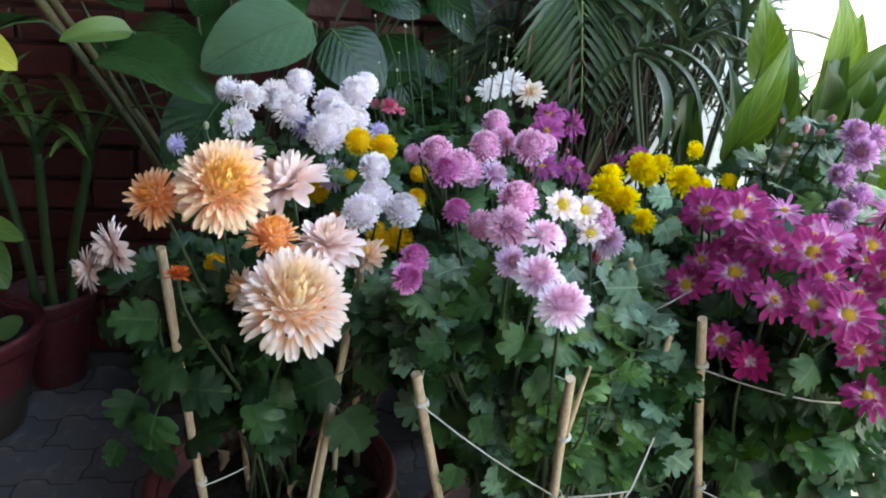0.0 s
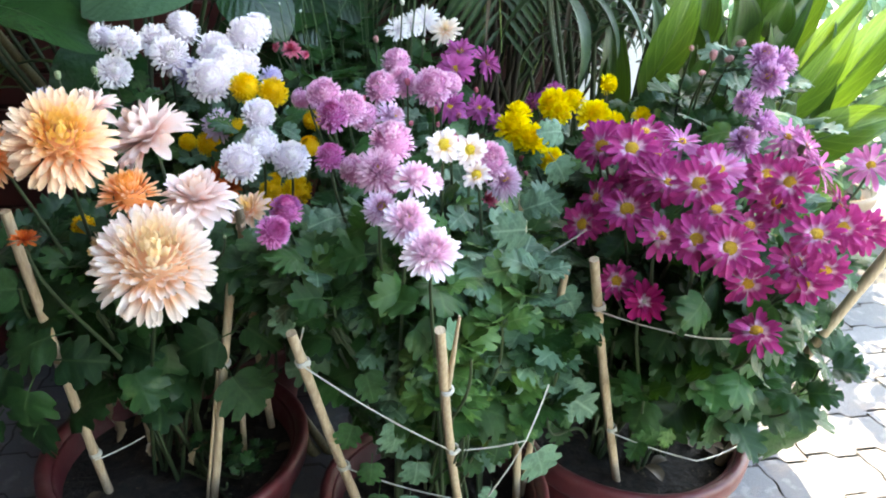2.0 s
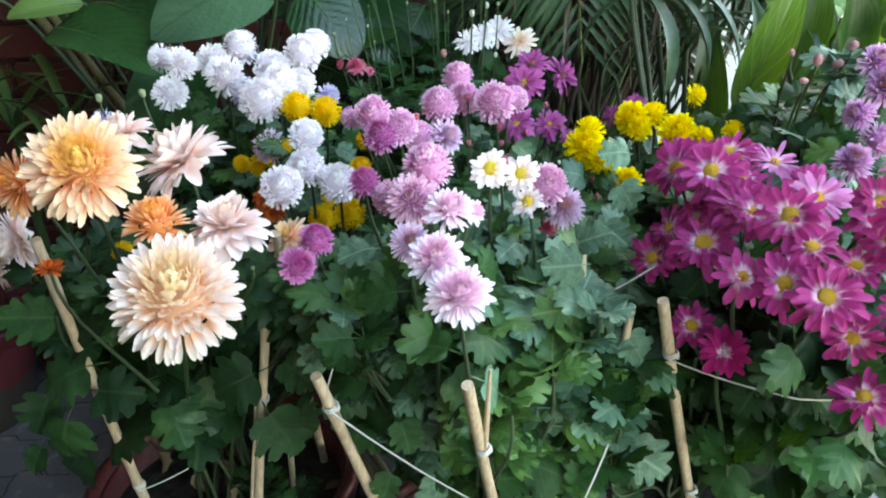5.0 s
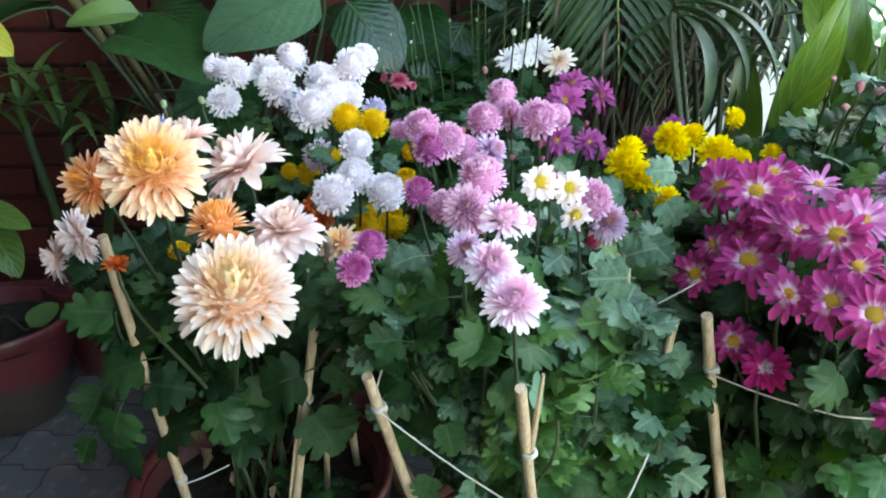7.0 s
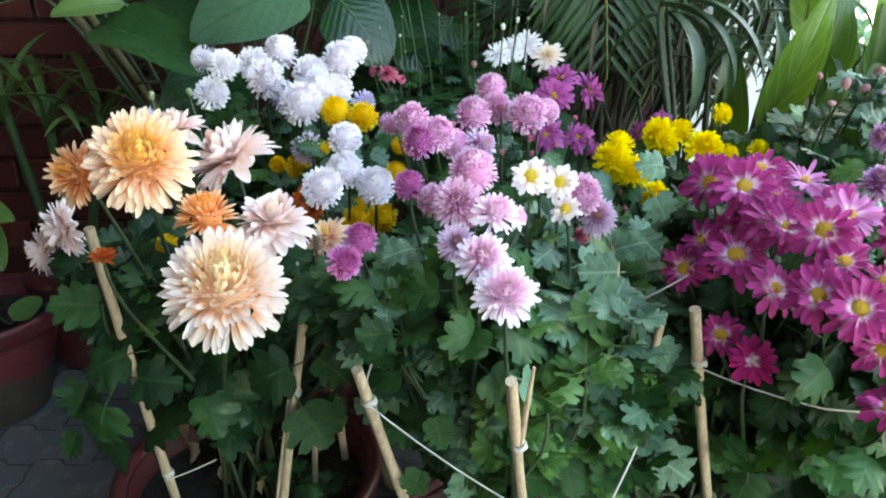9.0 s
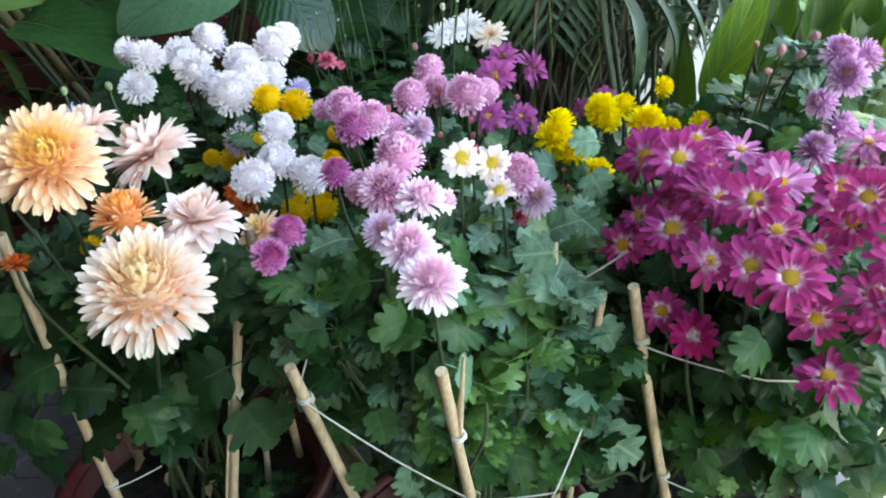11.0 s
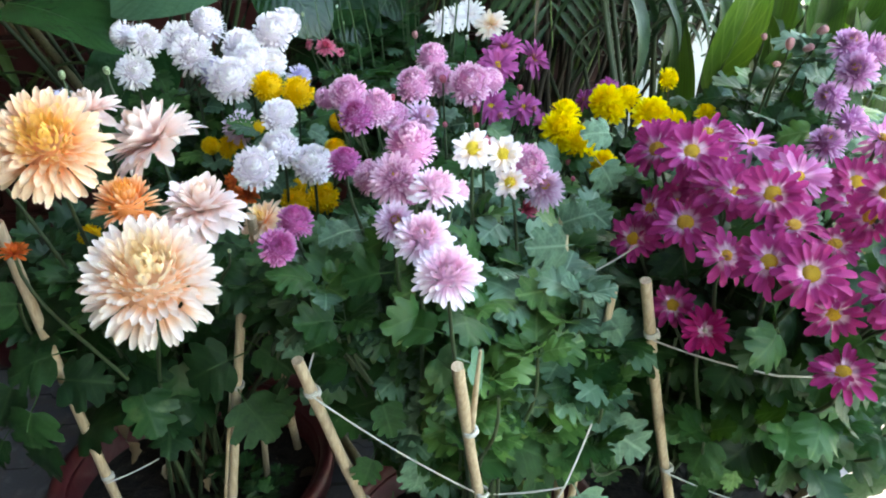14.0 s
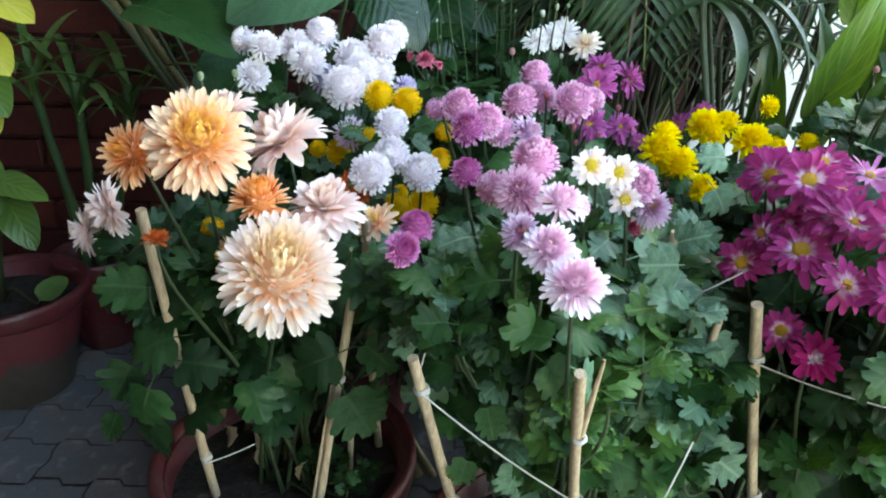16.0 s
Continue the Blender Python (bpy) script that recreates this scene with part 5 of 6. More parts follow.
BUDS_ROWS = [
    ('red', 0.025, 0.860, 0.750, 0.0070, 'u'),
    ('red', 0.091, 0.930, 0.757, 0.0090, 'u'),
    ('red', -0.044, 0.850, 0.752, 0.0069, 'u'),
    ('red', 0.133, 0.950, 0.712, 0.0101, 'u'),
    ('red', 0.135, 0.930, 0.696, 0.0069, 'u'),
    ('red', 0.171, 0.960, 0.701, 0.0079, 'u'),
    ('red', 0.205, 1.000, 0.730, 0.0073, 'u'),
    ('red', 0.224, 0.990, 0.702, 0.0073, 'u'),
    ('red', 0.087, 0.860, 0.716, 0.0064, 'u'),
    ('red', 0.242, 0.860, 0.664, 0.0065, 'u'),
    ('red', 0.244, 0.840, 0.649, 0.0057, 'u'),
    ('green', -0.305, 0.771, 0.799, 0.0068, 'u'),
    ('green', -0.290, 0.850, 0.789, 0.0075, 'u'),
    ('white', 0.118, 1.220, 0.836, 0.0085, 'u'),
    ('white', 0.145, 1.250, 0.845, 0.0077, 'u'),
    ('white', 0.160, 1.250, 0.765, 0.0069, 'u'),
    ('pink', 0.070, 1.200, 0.777, 0.0094, 'u'),
    ('green', -0.130, 0.620, 0.667, 0.0033, 'u'),
    ('white', 0.199, 0.860, 0.688, 0.0043, 'u'),
]
BUDS2_ROWS = [
    ('pink', 0.468, 0.800, 0.813, 0.0099, 'u'),
    ('pink', 0.503, 0.820, 0.805, 0.0087, 'r'),
    ('pink', 0.522, 0.830, 0.823, 0.0095, 'r'),
    ('pink', 0.457, 0.800, 0.791, 0.0071, 'l'),
    ('pink', 0.464, 0.850, 0.814, 0.0067, 'u'),
    ('white', 0.321, 0.650, 0.721, 0.0037, 'u'),
    ('green', 0.318, 0.800, 0.680, 0.0044, 'u'),
    ('green', 0.413, 0.500, 0.659, 0.0032, 'u'),
]
add_buds(pink_plant, [b for b in BUDS_ROWS if b[0] == "red"])
add_buds(back_plant, [b for b in BUDS_ROWS if b[0] in ("white", "pink")])
add_buds(peach_plant, [b for b in BUDS_ROWS if b[0] in ("green",)], 0.08)
add_buds(lilac_plant, BUDS2_ROWS, 0.08)

# thin bare stems with pinhead buds behind the blooms
rand = np.random.default_rng(31)
for i in range(20):
    x, y, z = rand.uniform(-0.12, 0.17), rand.uniform(1.22, 1.36), rand.uniform(0.78, 0.94)
    add_buds(back_plant, [("green" if i % 3 else "white", x, y, z, rand.uniform(0.003, 0.0055), "u")], rand.uniform(0.2, 0.4), 0.0013, M_GREENSTEM)


# ---- stakes and twine ----
def stake(foot, head, r, label, split=False, ties=(), material=M_BAMBOO, name="bamboo_stake"):
    ob = thing(name, foot, label, "stake", "bamboo stakes in the pots")
    top = Vector(head) - Vector(foot)
    n = 16
    bow = Vector((top.y, -top.x, 0)) * 0.02
    path = np.array([top * (i / (n - 1)) + bow * math.sin(3.14 * i / (n - 1)) for i in range(n)])
    radii = np.array([r * (1.10 if i % 5 == 3 else 1.0) * (1.06 - 0.12 * i / n) for i in range(n)])
    me = Mesh()
    me.tube(path, radii, 12)
    part("cane", me, material, ob)
    if split:
        me = Mesh()
        me.tube(path[-4:] + np.array([[0.004 + 0.004 * k, 0.0, 0.012 - 0.005 * (3 - k)] for k in range(4)]), [r * 0.6, r * 0.55, r * 0.4, r * 0.25], 6)
        part("splinter", me, material, ob)
    for k in ties:
        c = top * k
        me = Mesh()
        a = np.linspace(0, 4 * math.pi, 30)
        q = top.to_track_quat("Z", "Y")
        pts = [c + q @ Vector((1.18 * r * math.cos(t), 1.18 * r * math.sin(t), 0.0035 * t / 6.28 - 0.003)) for t in a]
        me.tube(np.array(pts), 0.0013, 5)
        part("tie", me, M_TWINE, ob, "white twine tie")
    return ob


stake((-0.327, 0.726, 0.255), (-0.332, 0.64, 0.695), 0.0053, "tan bamboo stake in the pot of peach blooms", ties=(0.2, 0.55))
stake((-0.193, 0.692, 0.255), (-0.131, 0.667, 0.622), 0.0050, "tan bamboo stake in the pot of peach blooms", ties=(0.62,))
stake((-0.201, 0.690, 0.255), (-0.163, 0.676, 0.475), 0.0019, "thin dry cane beside a stake")
stake((-0.281, 0.787, 0.255), (-0.283, 0.75, 0.505), 0.0039, "tan bamboo stake in the pot of peach blooms")
stake((-0.160, 0.776, 0.255), (-0.152, 0.766, 0.40), 0.0039, "short bamboo stake in the pot of peach blooms")
stake((-0.125, 0.835, 0.26), (-0.124, 0.705, 0.666), 0.0052, "tan bamboo stake in the pot of peach blooms")
stake((0.002, 0.636, 0.255), (-0.068, 0.542, 0.598), 0.0055, "tan bamboo stake leaning over the pot rim", ties=(0.36, 0.88))
stake((0.124, 0.612, 0.255), (0.057, 0.44, 0.652), 0.0048, "split bamboo stake leaning towards the path", True, (0.5, 0.78))
stake((0.20, 0.63, 0.255), (0.173, 0.614, 0.696), 0.0050, "tan bamboo stake among the leaves", ties=(0.83,))
stake((0.145, 0.69, 0.255), (0.149, 0.72, 0.640), 0.0053, "tan bamboo stake among the leaves", ties=(0.8,))
stake((0.21, 0.645, 0.255), (0.213, 0.574, 0.638), 0.0039, "thin bamboo stake among the leaves")
stake((0.350, 0.650, 0.255), (0.233, 0.554, 0.653), 0.0053, "tan bamboo stake in the pot of magenta blooms", ties=(0.32, 0.84))
stake((0.507, 0.665, 0.255), (0.568, 0.540, 0.668), 0.0062, "stout bamboo stake in the pot of magenta blooms", ties=(0.25,))


def twine(points, label="white twine strung between the stakes", r=0.0009):
    me = Mesh()
    pts = [np.array(p, float) for p in points]
    line = []
    for a, b in zip(pts[:-1], pts[1:]):
        sag = 0.03 * np.linalg.norm(b - a)
        line += [a + (b - a) * t - np.array((0, 0, sag * math.sin(3.14 * t))) for t in np.linspace(0, 1, 9)[:-1]]
    me.tube(np.array(line + [pts[-1]]), r, 5)
    tagged(part("twine", me, M_TWINE, None), label, "twine", "twine round the stakes")


twine([(-0.060, 0.547, 0.557), (0.088, 0.520, 0.456)])
twine([(-0.022, 0.600, 0.378), (0.09, 0.527, 0.385)])
twine([(0.092, 0.523, 0.454), (0.160, 0.50, 0.478), (0.186, 0.52, 0.53)])
twine([(0.160, 0.50, 0.478), (0.130, 0.52, 0.39)])
twine([(0.250, 0.560, 0.588), (0.33, 0.49, 0.592), (0.485, 0.52, 0.572)])
twine([(0.312, 0.612, 0.38), (0.40, 0.56, 0.37), (0.492, 0.61, 0.342)])
twine([(0.182, 0.616, 0.62), (0.24, 0.60, 0.665)])
twine([(0.150, 0.712, 0.565), (0.19, 0.62, 0.57), (0.215, 0.59, 0.57)])
twine([(-0.064, 0.548, 0.57), (-0.035, 0.63, 0.66)], r=0.0008)
twine([(-0.327, 0.70, 0.34), (-0.27, 0.72, 0.355)])

# ---- broad-leaved plants by the wall ----
def leaf_between(plant, base, tip, normal, width, material, profile=oval, arch=0.5, cup=0.15, wave=0.02, n=14, m=7, name="leaf", root=None, stalk=0.004, stalk_mat=None):
    """One leaf from its base to its tip, with a stalk down to the root; places in the world."""
    o = Vector(plant.location)
    b, t = Vector(base) - o, Vector(tip) - o
    d = t - b
    g = blade(n, m, 1.0, width / d.length, profile, (arch, -arch), cup, wave, 0.12, 1.5)
    g *= d.length / g[-1, m // 2, 0]
    me = Mesh()
    me.grid(moved(g, Matrix.Translation(b) @ along(d, normal)))
    ob = part(name, me, material, plant)
    rib = Mesh()
    mid = moved(g[:, m // 2] - np.array((0, 0, 0.0012)), Matrix.Translation(b) @ along(d, normal))
    rib.tube(mid, np.linspace(stalk * 0.7, stalk * 0.15, n), 5)
    part("midrib", rib, stalk_mat or M_GREENSTEM, ob)
    if root is not None:
        r = Vector(root) - o
        path = bezier(r, r.lerp(b, 0.4) + Vector((0, 0, 0.08)), b - d * 0.25 + Vector((0, 0, -0.02)), b, 12)
        me = Mesh()
        me.tube(path, np.linspace(stalk * 1.5, stalk * 0.8, 12), 7)
        part("leaf_stalk", me, stalk_mat or M_STEM, plant)


broad = thing("broad_leaved_plant", (-0.46, 1.45, 0.25), "houseplant with broad glossy dark green drooping leaves", "foliage plant")
ROOT = (-0.42, 1.50, 0.25)
FRONT = (0.05, -0.75, 0.65)
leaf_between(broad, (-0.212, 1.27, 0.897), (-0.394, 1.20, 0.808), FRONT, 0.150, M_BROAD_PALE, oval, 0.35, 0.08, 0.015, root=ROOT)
leaf_between(broad, (-0.180, 1.40, 0.875), (-0.085, 1.37, 0.750), (0.2, -0.85, 0.5), 0.140, M_BROAD, oval, 0.3, -0.1, 0.02, root=ROOT)
leaf_between(broad, (-0.575, 1.27, 0.826), (-0.380, 1.20, 0.748), (0.1, -0.55, 0.85), 0.115, M_BROAD, oval, 0.4, 0.3, 0.03, root=ROOT)
leaf_between(broad, (-0.580, 1.42, 0.850), (-0.400, 1.30, 0.800), (0.0, -0.5, 0.85), 0.11, M_BROAD, oval, 0.5, 0.2, 0.03, root=ROOT)
leaf_between(broad, (-0.375, 1.36, 0.760), (-0.480, 1.27, 0.600), (0.1, -0.85, 0.4), 0.15, M_BROAD, oval, 0.2, 0.1, 0.02, root=ROOT)
# folded leaf in a brighter green, its sheen put into the colour
leaf_between(broad, (-0.525, 1.28, 0.862), (-0.640, 1.25, 0.842), (0.2, -0.75, 0.6), 0.050, M_STRAPGREEN, oval, 0.3, 0.5, 0.02, root=ROOT)
leaf_between(broad, (-0.700, 1.34, 0.870), (-0.800, 1.22, 0.790), (-0.2, -0.3, 0.9), 0.08, M_BROAD, oval, 0.5, 0.4, 0.02, root=ROOT)
leaf_between(broad, (-0.660, 1.42, 0.935), (-0.520, 1.34, 0.890), (0, -0.5, 0.8), 0.10, M_BROAD, oval, 0.4, 0.2, 0.03, root=ROOT)
leaf_between(broad, (-0.330, 1.50, 0.960), (-0.230, 1.42, 0.900), (0, -0.8, 0.5), 0.13, M_BROAD, oval, 0.3, 0.1, 0.03, root=ROOT)
leaf_between(broad, (-0.120, 1.52, 0.970), (-0.000, 1.47, 0.900), (0, -0.8, 0.5), 0.10, M_BROAD, oval, 0.3, 0.1, 0.03, root=ROOT)
rand = np.random.default_rng(41)
for i in range(24):
    x, y, z = rand.uniform(-0.62, -0.02) if i < 12 else rand.uniform(-0.12, 0.26), rand.uniform(1.48, 1.64), rand.uniform(0.50, 1.06)
    a = rand.uniform(-2.6, -0.5)
    d = Vector((math.cos(a) * 0.15, math.sin(a) * 0.10, rand.uniform(-0.16, -0.02)))
    leaf_between(broad, (x, y, z), Vector((x, y, z)) + d, (rand.normal(0, 0.2), -0.7, 0.6), rand.uniform(0.08, 0.13), M_BROAD, oval, 0.35, 0.1, 0.03, root=ROOT)

# leaning bamboo poles
for k, off in enumerate((0.0, 0.028)):
    stake((-0.07 + off, 1.07, 0.0), (-0.905 + off, 1.63, 1.035), 0.0105 - 0.002 * k, "weathered bamboo pole leaning against the brick wall", material=M_POLE, name="bamboo_pole")


# ---- strap-leaved plants in the corner ----
def strap_plant(base, stems, label, seed, material, count=9, length=(0.22, 0.36), width=0.022, lean=0.9, stem_mat=M_STEM, thick=0.012):
    ob = thing("strap_leaved_plant", base, label, "foliage plant")
    rand = np.random.default_rng(seed)
    o = Vector(base)
    for s in stems:
        top = Vector(s) - o
        foot = Vector((top.x * 0.4, top.y * 0.4, -0.02))
        path = bezier(foot, foot + Vector((0, 0, top.z * 0.5)), top - Vector((0, 0, top.z * 0.3)), top, 12)
        me = Mesh()
        me.tube(path, np.linspace(thick, thick * 0.75, 12) * (1 + 0.12 * np.sin(np.arange(12) * 2.4)), 8)
        part("stem", me, stem_mat, ob, "ringed dark green stem")
        for i in range(count):
            a = i * 2.4 + rand.uniform(0, 0.6)
            le = rand.uniform(*length)
            rise = rand.uniform(0.7, 1.35)
            p = top - Vector((0, 0, 0.012 * (count - i)))
            g = blade(16, 3, le, width * rand.uniform(0.8, 1.2), strap, (rise, rise - rand.uniform(1.2, 2.3) * lean), 0.45, 0.0)
            me = Mesh()
            me.grid(moved(g, Matrix.Translation(p) @ along((math.cos(a), math.sin(a), 0))))
            part("leaf", me, material, ob)
    return ob


strap_plant((-0.86, 1.555, 0.20), [(-0.792, 1.46, 0.66), (-0.682, 1.45, 0.66), (-0.90, 1.50, 0.68)], "strap-leaved plants with ringed stems by the brick wall", 51, M_STRAPGREEN, 8, (0.24, 0.40), 0.019, 0.80, M_GREENSTEM)
strap_plant((0.62, 1.47, 0.24), [(0.50, 1.30, 0.90), (0.46, 1.38, 0.99), (0.60, 1.42, 1.02), (0.66, 1.36, 0.90), (0.70, 1.44, 0.96), (0.54, 1.42, 1.08)], "strap-leaved plant with arching and browned leaves", 52, M_STRAP, 13, (0.16, 0.32), 0.019, 1.25, thick=0.006)
strap_plant((0.60, 1.49, 0.24), [(0.28, 1.46, 0.92), (0.36, 1.50, 1.04), (0.54, 1.5, 0.86)], "dry hanging strap leaves of an old plant", 53, M_DRY, 12, (0.14, 0.30), 0.013, 1.4, thick=0.005)

# the two long arching leaves in front of the clump
arch_plant = thing("arching_leaf_plant", (0.48, 1.15, 0.24), "plant with long arching glossy leaves", "foliage plant")
for base, tip, w in (((0.375, 1.20, 0.875), (0.462, 1.10, 0.752), 0.030), ((0.385, 1.21, 0.885), (0.508, 1.10, 0.756), 0.028), ((0.40, 1.25, 0.86), (0.41, 1.14, 0.70), 0.03)):
    leaf_between(arch_plant, base, tip, (0.3, -0.2, 0.9), w, M_PALM, strap, 0.75, 0.4, 0.0, 14, 3, root=(0.48, 1.15, 0.25))

# ---- palm ----
palm = thing("palm", (0.35, 1.545, 0.24), "potted palm with dark green feathered fronds", "palm")
me = Mesh()
me.grid(blade(8, 3, 1.0, 0.085, lance, (0.12, -0.5), 0.5))
LEAFLET = me.data("leaflet", M_PALM)


def frond(root, rise, tip, seed, count=22, length=0.17):
    o = Vector(palm.location)
    rand = np.random.default_rng(seed)
    a, b, c = Vector(root) - o, Vector(rise) - o, Vector(tip) - o
    path = bezier(a, a.lerp(b, 0.7), b, c, 24)
    me = Mesh()
    me.tube(path, np.linspace(0.006, 0.0015, 24), 6)
    ob = part("frond", me, M_PALE_STEM, palm)
    for i in range(count):
        k = 0.42 + 0.57 * i / count
        p = np.array([np.interp(k, np.linspace(0, 1, 24), path[:, j]) for j in range(3)])
        q = np.array([np.interp(min(1, k + 0.04), np.linspace(0, 1, 24), path[:, j]) for j in range(3)])
        t = Vector(q - p).normalized()
        s = t.cross(Vector((0, -1, 0.2))).normalized()
        for sign in (-1, 1):
            d = (t * 0.75 + s * sign * 0.7 + Vector((0, 0, -0.12))).normalized()
            le = length * (0.6 + 0.8 * math.sin(3.0 * (i + 2) / (count + 2))) * rand.uniform(0.9, 1.1)
            part("leaflet", LEAFLET, None, ob, "", Matrix.Translation(p) @ along(d, (0, -0.9, 0.4), rand.normal(0, 0.2)) @ Matrix.Scale(le, 4))


# brown canes of the palm's clump and the dry sheaths that hang from them
rand = np.random.default_rng(55)
for i in range(34):
    foot = Vector((rand.normal(0, 0.035), rand.normal(0, 0.03), -0.02))
    tip = Vector((rand.uniform(-0.12, 0.36), rand.uniform(-0.14, 0.08), rand.uniform(0.55, 0.95)))
    me = Mesh()
    me.tube(bezier(foot, foot + Vector((0, 0, 0.25)), tip - Vector((0, 0, 0.3)), tip, 10), np.linspace(0.008, 0.004, 10) * (1 + 0.15 * np.cos(np.arange(10) * 3.1)), 7)
    part("cane", me, M_BARK, palm)
    for k in range(3):
        p = tip - Vector((0, 0, rand.uniform(0.0, 0.22)))
        a = rand.uniform(0, 6.28)
        me = Mesh()
        me.grid(moved(blade(10, 3, rand.uniform(0.10, 0.24), rand.uniform(0.008, 0.02), strap, (rand.uniform(0.2, 1.0), -1.5), 0.5, 0.1), Matrix.Translation(p) @ along((math.cos(a), math.sin(a), 0))))
        part("sheath", me, M_DRY if rand.uniform() < 0.35 else M_STRAP, palm)

frond((0.35, 1.545, 0.3), (0.28, 1.36, 1.28), (0.325, 1.32, 0.735), 1, 26, 0.16)
frond((0.35, 1.545, 0.3), (0.55, 1.50, 1.25), (0.66, 1.42, 0.84), 3, 20, 0.13)
frond((0.35, 1.545, 0.3), (0.20, 1.55, 1.1), (0.10, 1.55, 0.66), 4, 20, 0.13)
frond((0.35, 1.545, 0.3), (0.42, 1.52, 1.2), (0.46, 1.46, 0.66), 5, 20, 0.12)
frond((0.35, 1.545, 0.3), (0.62, 1.60, 1.15), (0.78, 1.50, 0.74), 7, 20, 0.15)
frond((0.35, 1.545, 0.3), (0.52, 1.60, 1.0), (0.62, 1.55, 0.60), 8, 20, 0.14)

# ---- lance-leaved plant in the sun ----
agla = thing("lance_leaved_plant", (0.79, 1.16, 0.25), "plant with large upright glossy lance-shaped leaves, sun-lit from behind", "foliage plant")
AR = (0.79, 1.16, 0.25)


def lances(rows, seed):
    rand = np.random.default_rng(seed)
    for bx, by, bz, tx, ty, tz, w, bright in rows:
        # bright picks the lit leaf colour, otherwise the shaded one
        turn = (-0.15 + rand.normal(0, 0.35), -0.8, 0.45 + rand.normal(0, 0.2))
        leaf_between(agla, (bx, by, bz), (tx, ty, tz), turn, w, M_AGLA_LIT if bright else M_AGLA_SHADED, lance, rand.uniform(0.2, 0.6), rand.uniform(0.3, 0.6),
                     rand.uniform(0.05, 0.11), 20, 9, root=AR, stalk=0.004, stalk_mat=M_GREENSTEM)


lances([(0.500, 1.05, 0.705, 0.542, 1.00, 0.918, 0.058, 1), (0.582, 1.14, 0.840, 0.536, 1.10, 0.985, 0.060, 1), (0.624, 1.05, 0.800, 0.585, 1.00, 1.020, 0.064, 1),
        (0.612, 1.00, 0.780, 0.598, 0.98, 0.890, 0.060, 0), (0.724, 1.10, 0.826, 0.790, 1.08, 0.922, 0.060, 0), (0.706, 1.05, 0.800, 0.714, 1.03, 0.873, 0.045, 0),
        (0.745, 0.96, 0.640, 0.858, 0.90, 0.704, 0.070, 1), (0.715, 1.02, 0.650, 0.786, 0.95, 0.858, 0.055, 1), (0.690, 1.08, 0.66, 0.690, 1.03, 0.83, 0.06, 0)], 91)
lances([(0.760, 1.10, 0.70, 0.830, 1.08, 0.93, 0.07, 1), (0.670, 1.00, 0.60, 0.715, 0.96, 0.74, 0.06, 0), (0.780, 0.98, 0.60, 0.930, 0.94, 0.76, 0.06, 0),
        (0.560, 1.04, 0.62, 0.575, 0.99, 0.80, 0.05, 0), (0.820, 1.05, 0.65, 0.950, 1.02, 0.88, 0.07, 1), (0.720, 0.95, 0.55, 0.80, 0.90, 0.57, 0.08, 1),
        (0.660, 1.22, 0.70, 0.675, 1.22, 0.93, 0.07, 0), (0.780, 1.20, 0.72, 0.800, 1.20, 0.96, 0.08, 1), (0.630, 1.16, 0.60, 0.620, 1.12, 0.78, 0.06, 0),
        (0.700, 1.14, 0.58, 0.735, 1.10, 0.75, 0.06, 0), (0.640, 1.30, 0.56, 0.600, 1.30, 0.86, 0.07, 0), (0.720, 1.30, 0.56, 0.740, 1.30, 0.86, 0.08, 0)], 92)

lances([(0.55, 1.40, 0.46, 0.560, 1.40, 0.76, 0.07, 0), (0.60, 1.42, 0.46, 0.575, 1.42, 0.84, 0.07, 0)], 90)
rand = np.random.default_rng(93)
for i in range(11):
    b = Vector((rand.uniform(0.58, 0.80), rand.uniform(1.02, 1.18), rand.uniform(0.58, 0.70)))
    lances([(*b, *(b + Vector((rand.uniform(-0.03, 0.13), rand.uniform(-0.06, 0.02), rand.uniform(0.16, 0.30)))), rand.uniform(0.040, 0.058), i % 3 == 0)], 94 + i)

# ---- trailing variegated plant in the far pot ----
trail = thing("variegated_trailing_plant", (-0.965, 1.345, 0.21), "trailing houseplant with yellow-variegated leaves", "foliage plant")
TR = (-0.965, 1.345, 0.21)
for base, tip, w, mat in (((-0.757, 1.12, 0.866), (-0.640, 1.08, 0.811), 0.075, M_YELLOWLEAF), ((-0.753, 1.12, 0.79), (-0.692, 1.08, 0.735), 0.06, M_YELLOWLEAF),
                          ((-0.763, 1.12, 0.735), (-0.709, 1.08, 0.672), 0.06, M_VARIEG), ((-0.770, 1.10, 0.706), (-0.730, 1.08, 0.645), 0.055, M_YELLOWLEAF),
                          ((-0.77, 1.10, 0.565), (-0.66, 1.06, 0.545), 0.05, M_VARIEG),
                          ((-0.76, 1.11, 0.53), (-0.705, 1.07, 0.455), 0.06, M_VARIEG), ((-0.80, 1.12, 0.60), (-0.74, 1.06, 0.52), 0.06, M_VARIEG),
                          ((-0.867, 1.308, 0.235), (-0.846, 1.386, 0.250), 0.05, M_STRAPGREEN), ((-0.95, 1.2, 0.5), (-0.98, 1.1, 0.45), 0.06, M_VARIEG),
                          ((-0.9, 1.14, 0.7), (-0.9, 1.05, 0.64), 0.07, M_VARIEG)):
    leaf_between(trail, base, tip, (0.2, -0.6, 0.7), w, mat, oval, 0.35, 0.1, 0.02, root=TR, stalk=0.0025)

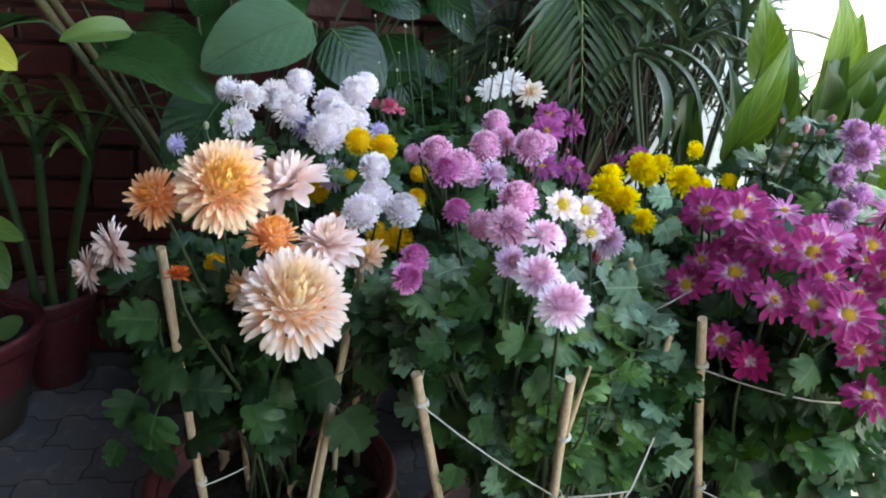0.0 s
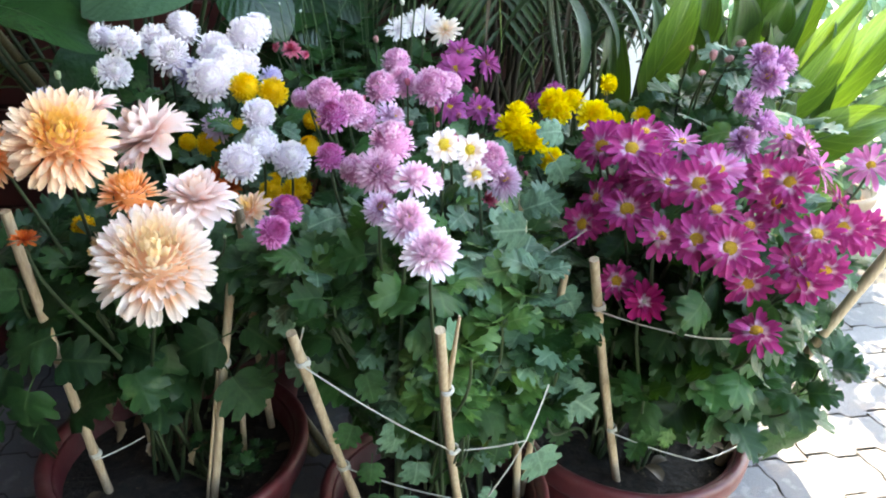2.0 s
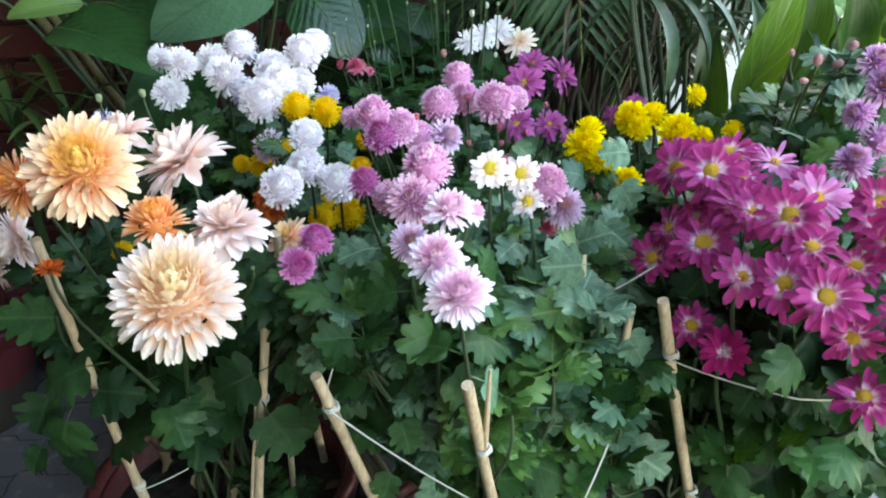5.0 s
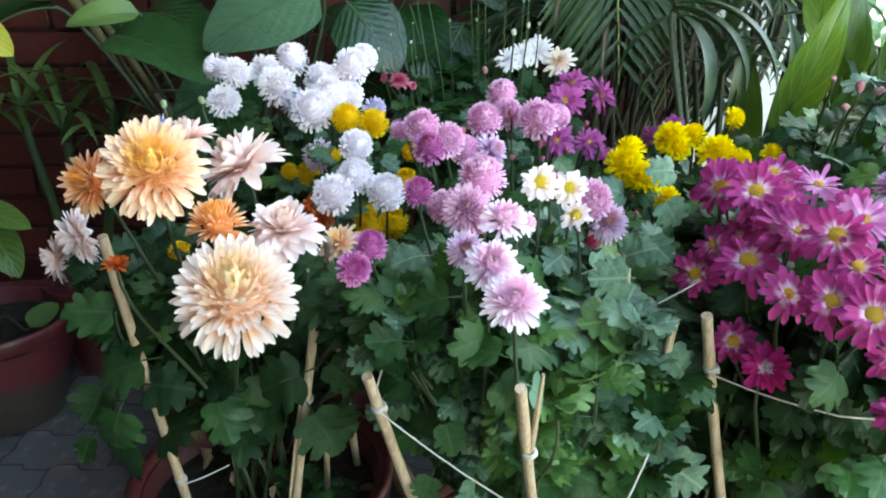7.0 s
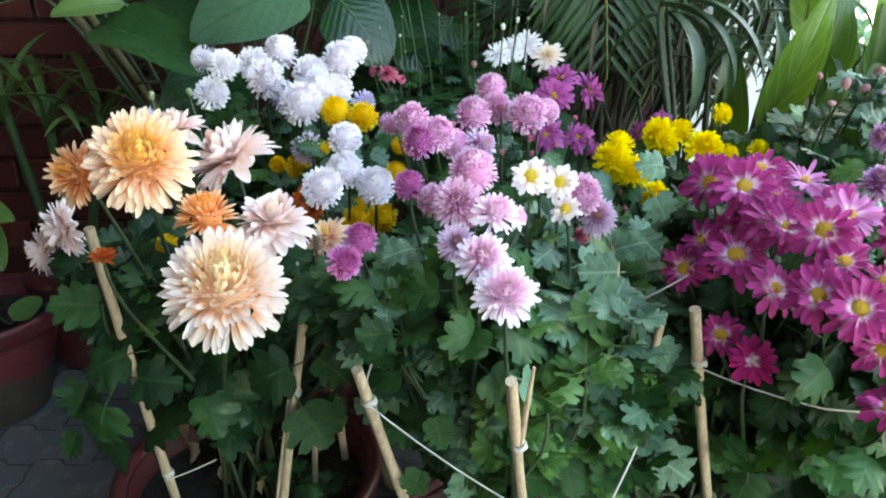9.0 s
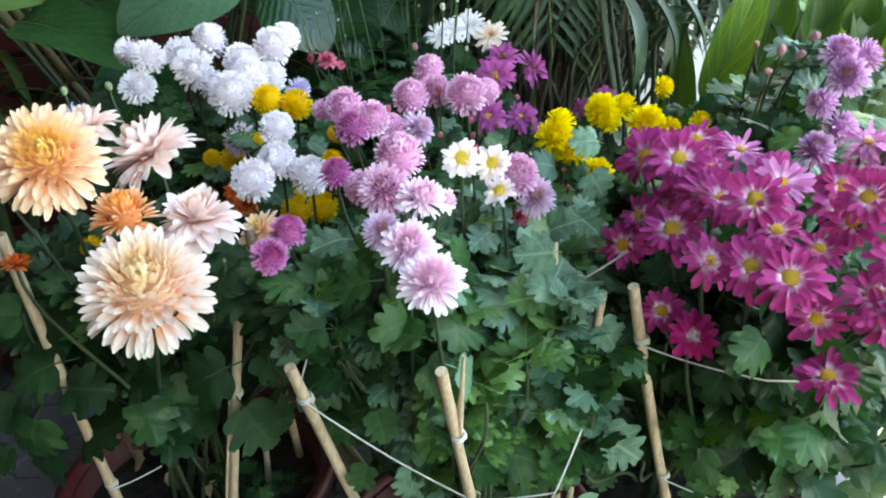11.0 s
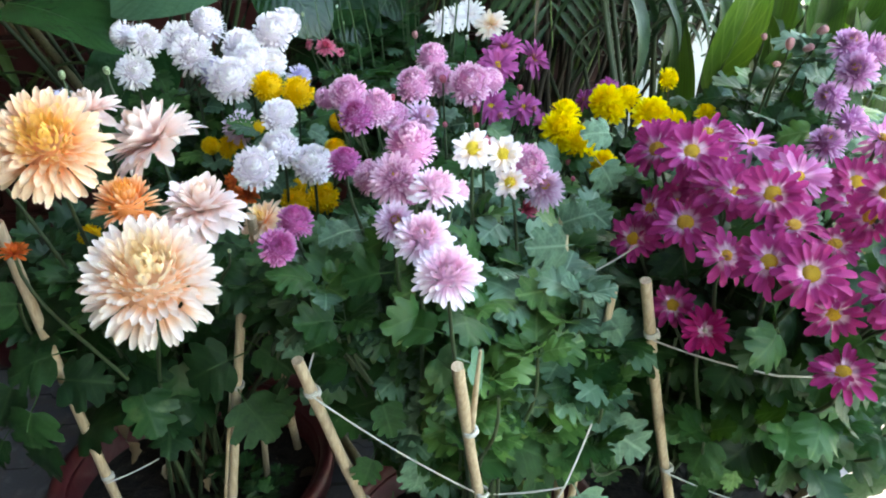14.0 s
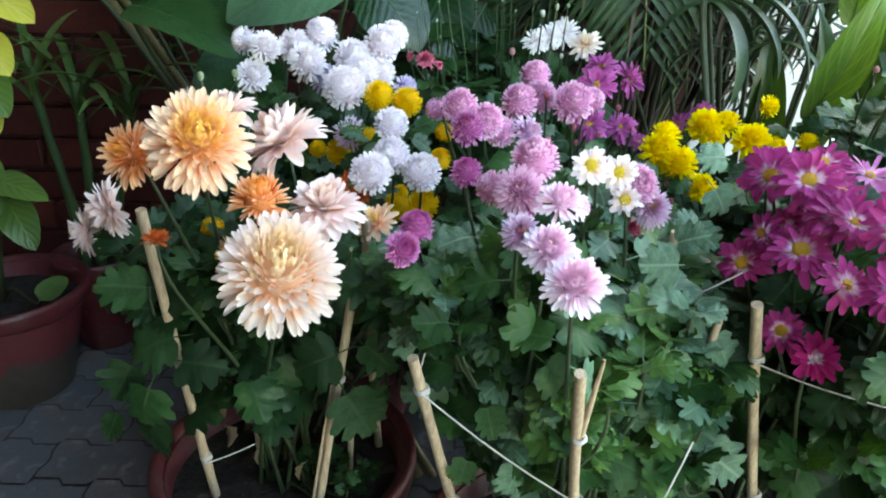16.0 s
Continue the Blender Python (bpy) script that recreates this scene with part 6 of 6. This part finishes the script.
# ---- small things in the pots ----
me = Mesh()
me.grid(blade(8, 4, 0.045, 0.016, lance, (0.3, -0.4), 0.6))
tagged(part("fallen_leaf", me, M_RUST, None, m=Matrix.Translation((-0.30, 0.745, 0.425)) @ along((1, -0.2, 0.15))), "curled orange dead leaf caught on a stake", "leaf")
rand = np.random.default_rng(61)
for cx, cy, r in ((-0.243, 0.768, 0.13), (0.392, 0.73, 0.13)):
    for i in range(10):
        a, q = rand.uniform(0, 6.28), r * math.sqrt(rand.uniform(0, 1))
        me = Mesh()
        me.grid(blade(7, 4, rand.uniform(0.03, 0.055), rand.uniform(0.012, 0.02), lance, (rand.uniform(0, 0.6), rand.uniform(-1.2, 0)), 0.5))
        tagged(part("fallen_leaf", me, M_DRY, None, m=Matrix.Translation((cx + q * math.cos(a), cy + q * math.sin(a), 0.272)) @ along((math.cos(a * 3), math.sin(a * 3), 0.1))),
               "dry curled brown leaf on the pot soil", "leaf", "dry leaves on the soil")

# ---- far pots of shrubs on the sunny side ----
def shrub(x, y, h, r, label, seed, flowers=0):
    flower_pot(x, y, 0.16, 0.28, "weathered clay pot standing in the sunny yard", M_POT_OLD, "pots in the yard")
    ob = thing("potted_shrub", (x, y, 0.25), label, "shrub", "shrubs in the yard")
    rand = np.random.default_rng(seed)
    for i in range(7):
        tip = Vector((rand.normal(0, r * 0.5), rand.normal(0, r * 0.5), h * rand.uniform(0.5, 0.9)))
        me = Mesh()
        me.tube(bezier((0, 0, -0.02), (0, 0, h * 0.3), tip * 0.7, tip, 8), np.linspace(0.006, 0.002, 8), 5)
        part("branch", me, M_WOODY, ob)
    crown = Mesh()
    shape = blade(9, 3, 1.0, 0.6, lobed, (0.3, -0.6), 0.1)
    for i in range(320):
        d = Vector(rand.normal(0, 1, 3)).normalized() * r * rand.uniform(0.4, 1.05)
        p = Vector((d.x, d.y, h * 0.6 + d.z * h * 0.55 / r))
        crown.grid(moved(shape, Matrix.Translation(p) @ along(d + Vector((0, 0, 0.05)), (0, 0, 1), rand.normal(0, 0.5)) @ Matrix.Scale(rand.uniform(0.05, 0.085), 4)))
    tagged(part("foliage", crown, BLUE, ob), kind="stuff")
    return ob


shrub(1.45, 1.75, 0.42, 0.20, "low grey-green leafy shrub in a pot", 71)
shrub(1.85, 2.15, 0.45, 0.24, "pale green leafy shrub in a pot", 72)
shrub(1.55, 2.65, 0.50, 0.24, "pale green leafy shrub in a pot", 73)
shrub(2.35, 2.75, 0.55, 0.28, "pale green leafy shrub in a pot", 74)

# ---- pavers and bricks, piece by piece ----
PL, PW, TH = 0.225, 0.1125, 0.05


edge = []
for k in range(2):
    for t in (0.06, 0.44, 0.56, 0.94):
        edge.append(((k + t) * PL / 2, 0.008 * (1 if 0.5 > t else -1)))
gap_ = 0.0028
low = [(x, y + gap_) for x, y in edge]
high = [(x, y + PW - gap_) for x, y in edge]
ends_r = [(PL - gap_, PW * 0.30), (PL - gap_ + 0.006, PW * 0.45), (PL - gap_ + 0.006, PW * 0.55), (PL - gap_, PW * 0.72)]
ends_l = [(gap_, PW * 0.72), (gap_ + 0.006, PW * 0.55), (gap_ + 0.006, PW * 0.45), (gap_, PW * 0.30)]
low[0], low[-1] = (gap_, low[0][1]), (PL - gap_, low[-1][1])
high[0], high[-1] = (gap_, high[0][1]), (PL - gap_, high[-1][1])
outline = low + ends_r + high[::-1] + ends_l
bm = bmesh.new()
vs = [bm.verts.new((x - PL / 2, y - PW / 2, 0)) for x, y in outline]
face = bm.faces.new(vs)
top = bmesh.ops.inset_region(bm, faces=[face], thickness=0.0035)
for v in face.verts:
    v.co.z = 0.004
PAVER = bpy.data.meshes.new("paver")
bm.to_mesh(PAVER)
bm.free()
PAVER.materials.append(M_PAVER)
bm = bmesh.new()
bmesh.ops.create_grid(bm, x_segments=1, y_segments=1, size=0.5, matrix=Matrix.LocRotScale((0.35, 0.7, -0.0035), None, (4.1, 2.9, 1)))
pavement = tagged(part("pavement", bm, M_JOINT, None), "interlocking toothed concrete pavers with dark joints", "pavement", kind="structure")
rand = np.random.default_rng(81)
count = 0
for row in range(-6, 13):
    for col in range(-8, 11):
        x, y = col * PL + (PL / 2 if row % 2 else 0), 0.19 + row * PW
        if not -1.6 < x < 2.3 or not -0.6 < y < 1.66:
            continue
        m = Matrix.Translation((x, y, rand.uniform(-0.0012, 0.0012))) @ Euler((rand.normal(0, 0.004), rand.normal(0, 0.004), rand.normal(0, 0.004))).to_matrix().to_4x4()
        if y > 0.24 and count < 300:
            part("paver", PAVER, None, pavement, "", m)
            count += 1
rand = np.random.default_rng(82)
BRICKS = []
for k in range(4):
    BRICKS.append(bpy.data.meshes.new("brick"))
    bm = box_mesh((-0.109, -0.02, -0.034), (0.109, 0.012, 0.034), 0.004)
    for v in bm.verts:
        v.co += Vector(rand.normal(0, 0.0012, 3))
    bm.to_mesh(BRICKS[k])
    bm.free()
    BRICKS[k].materials.append(M_BRICK)
for row in range(0, 17):
    for col in range(0, 9):
        x = 0.14 - col * 0.23 - (0.115 if row % 2 else 0)
        part("brick", BRICKS[rand.integers(4)], None, wall_brick, "",
             Matrix.Translation((x, 1.700 + rand.uniform(-0.002, 0.002), 0.04 + row * 0.08)) @ Euler((0, rand.normal(0, 0.006), 0)).to_matrix().to_4x4())
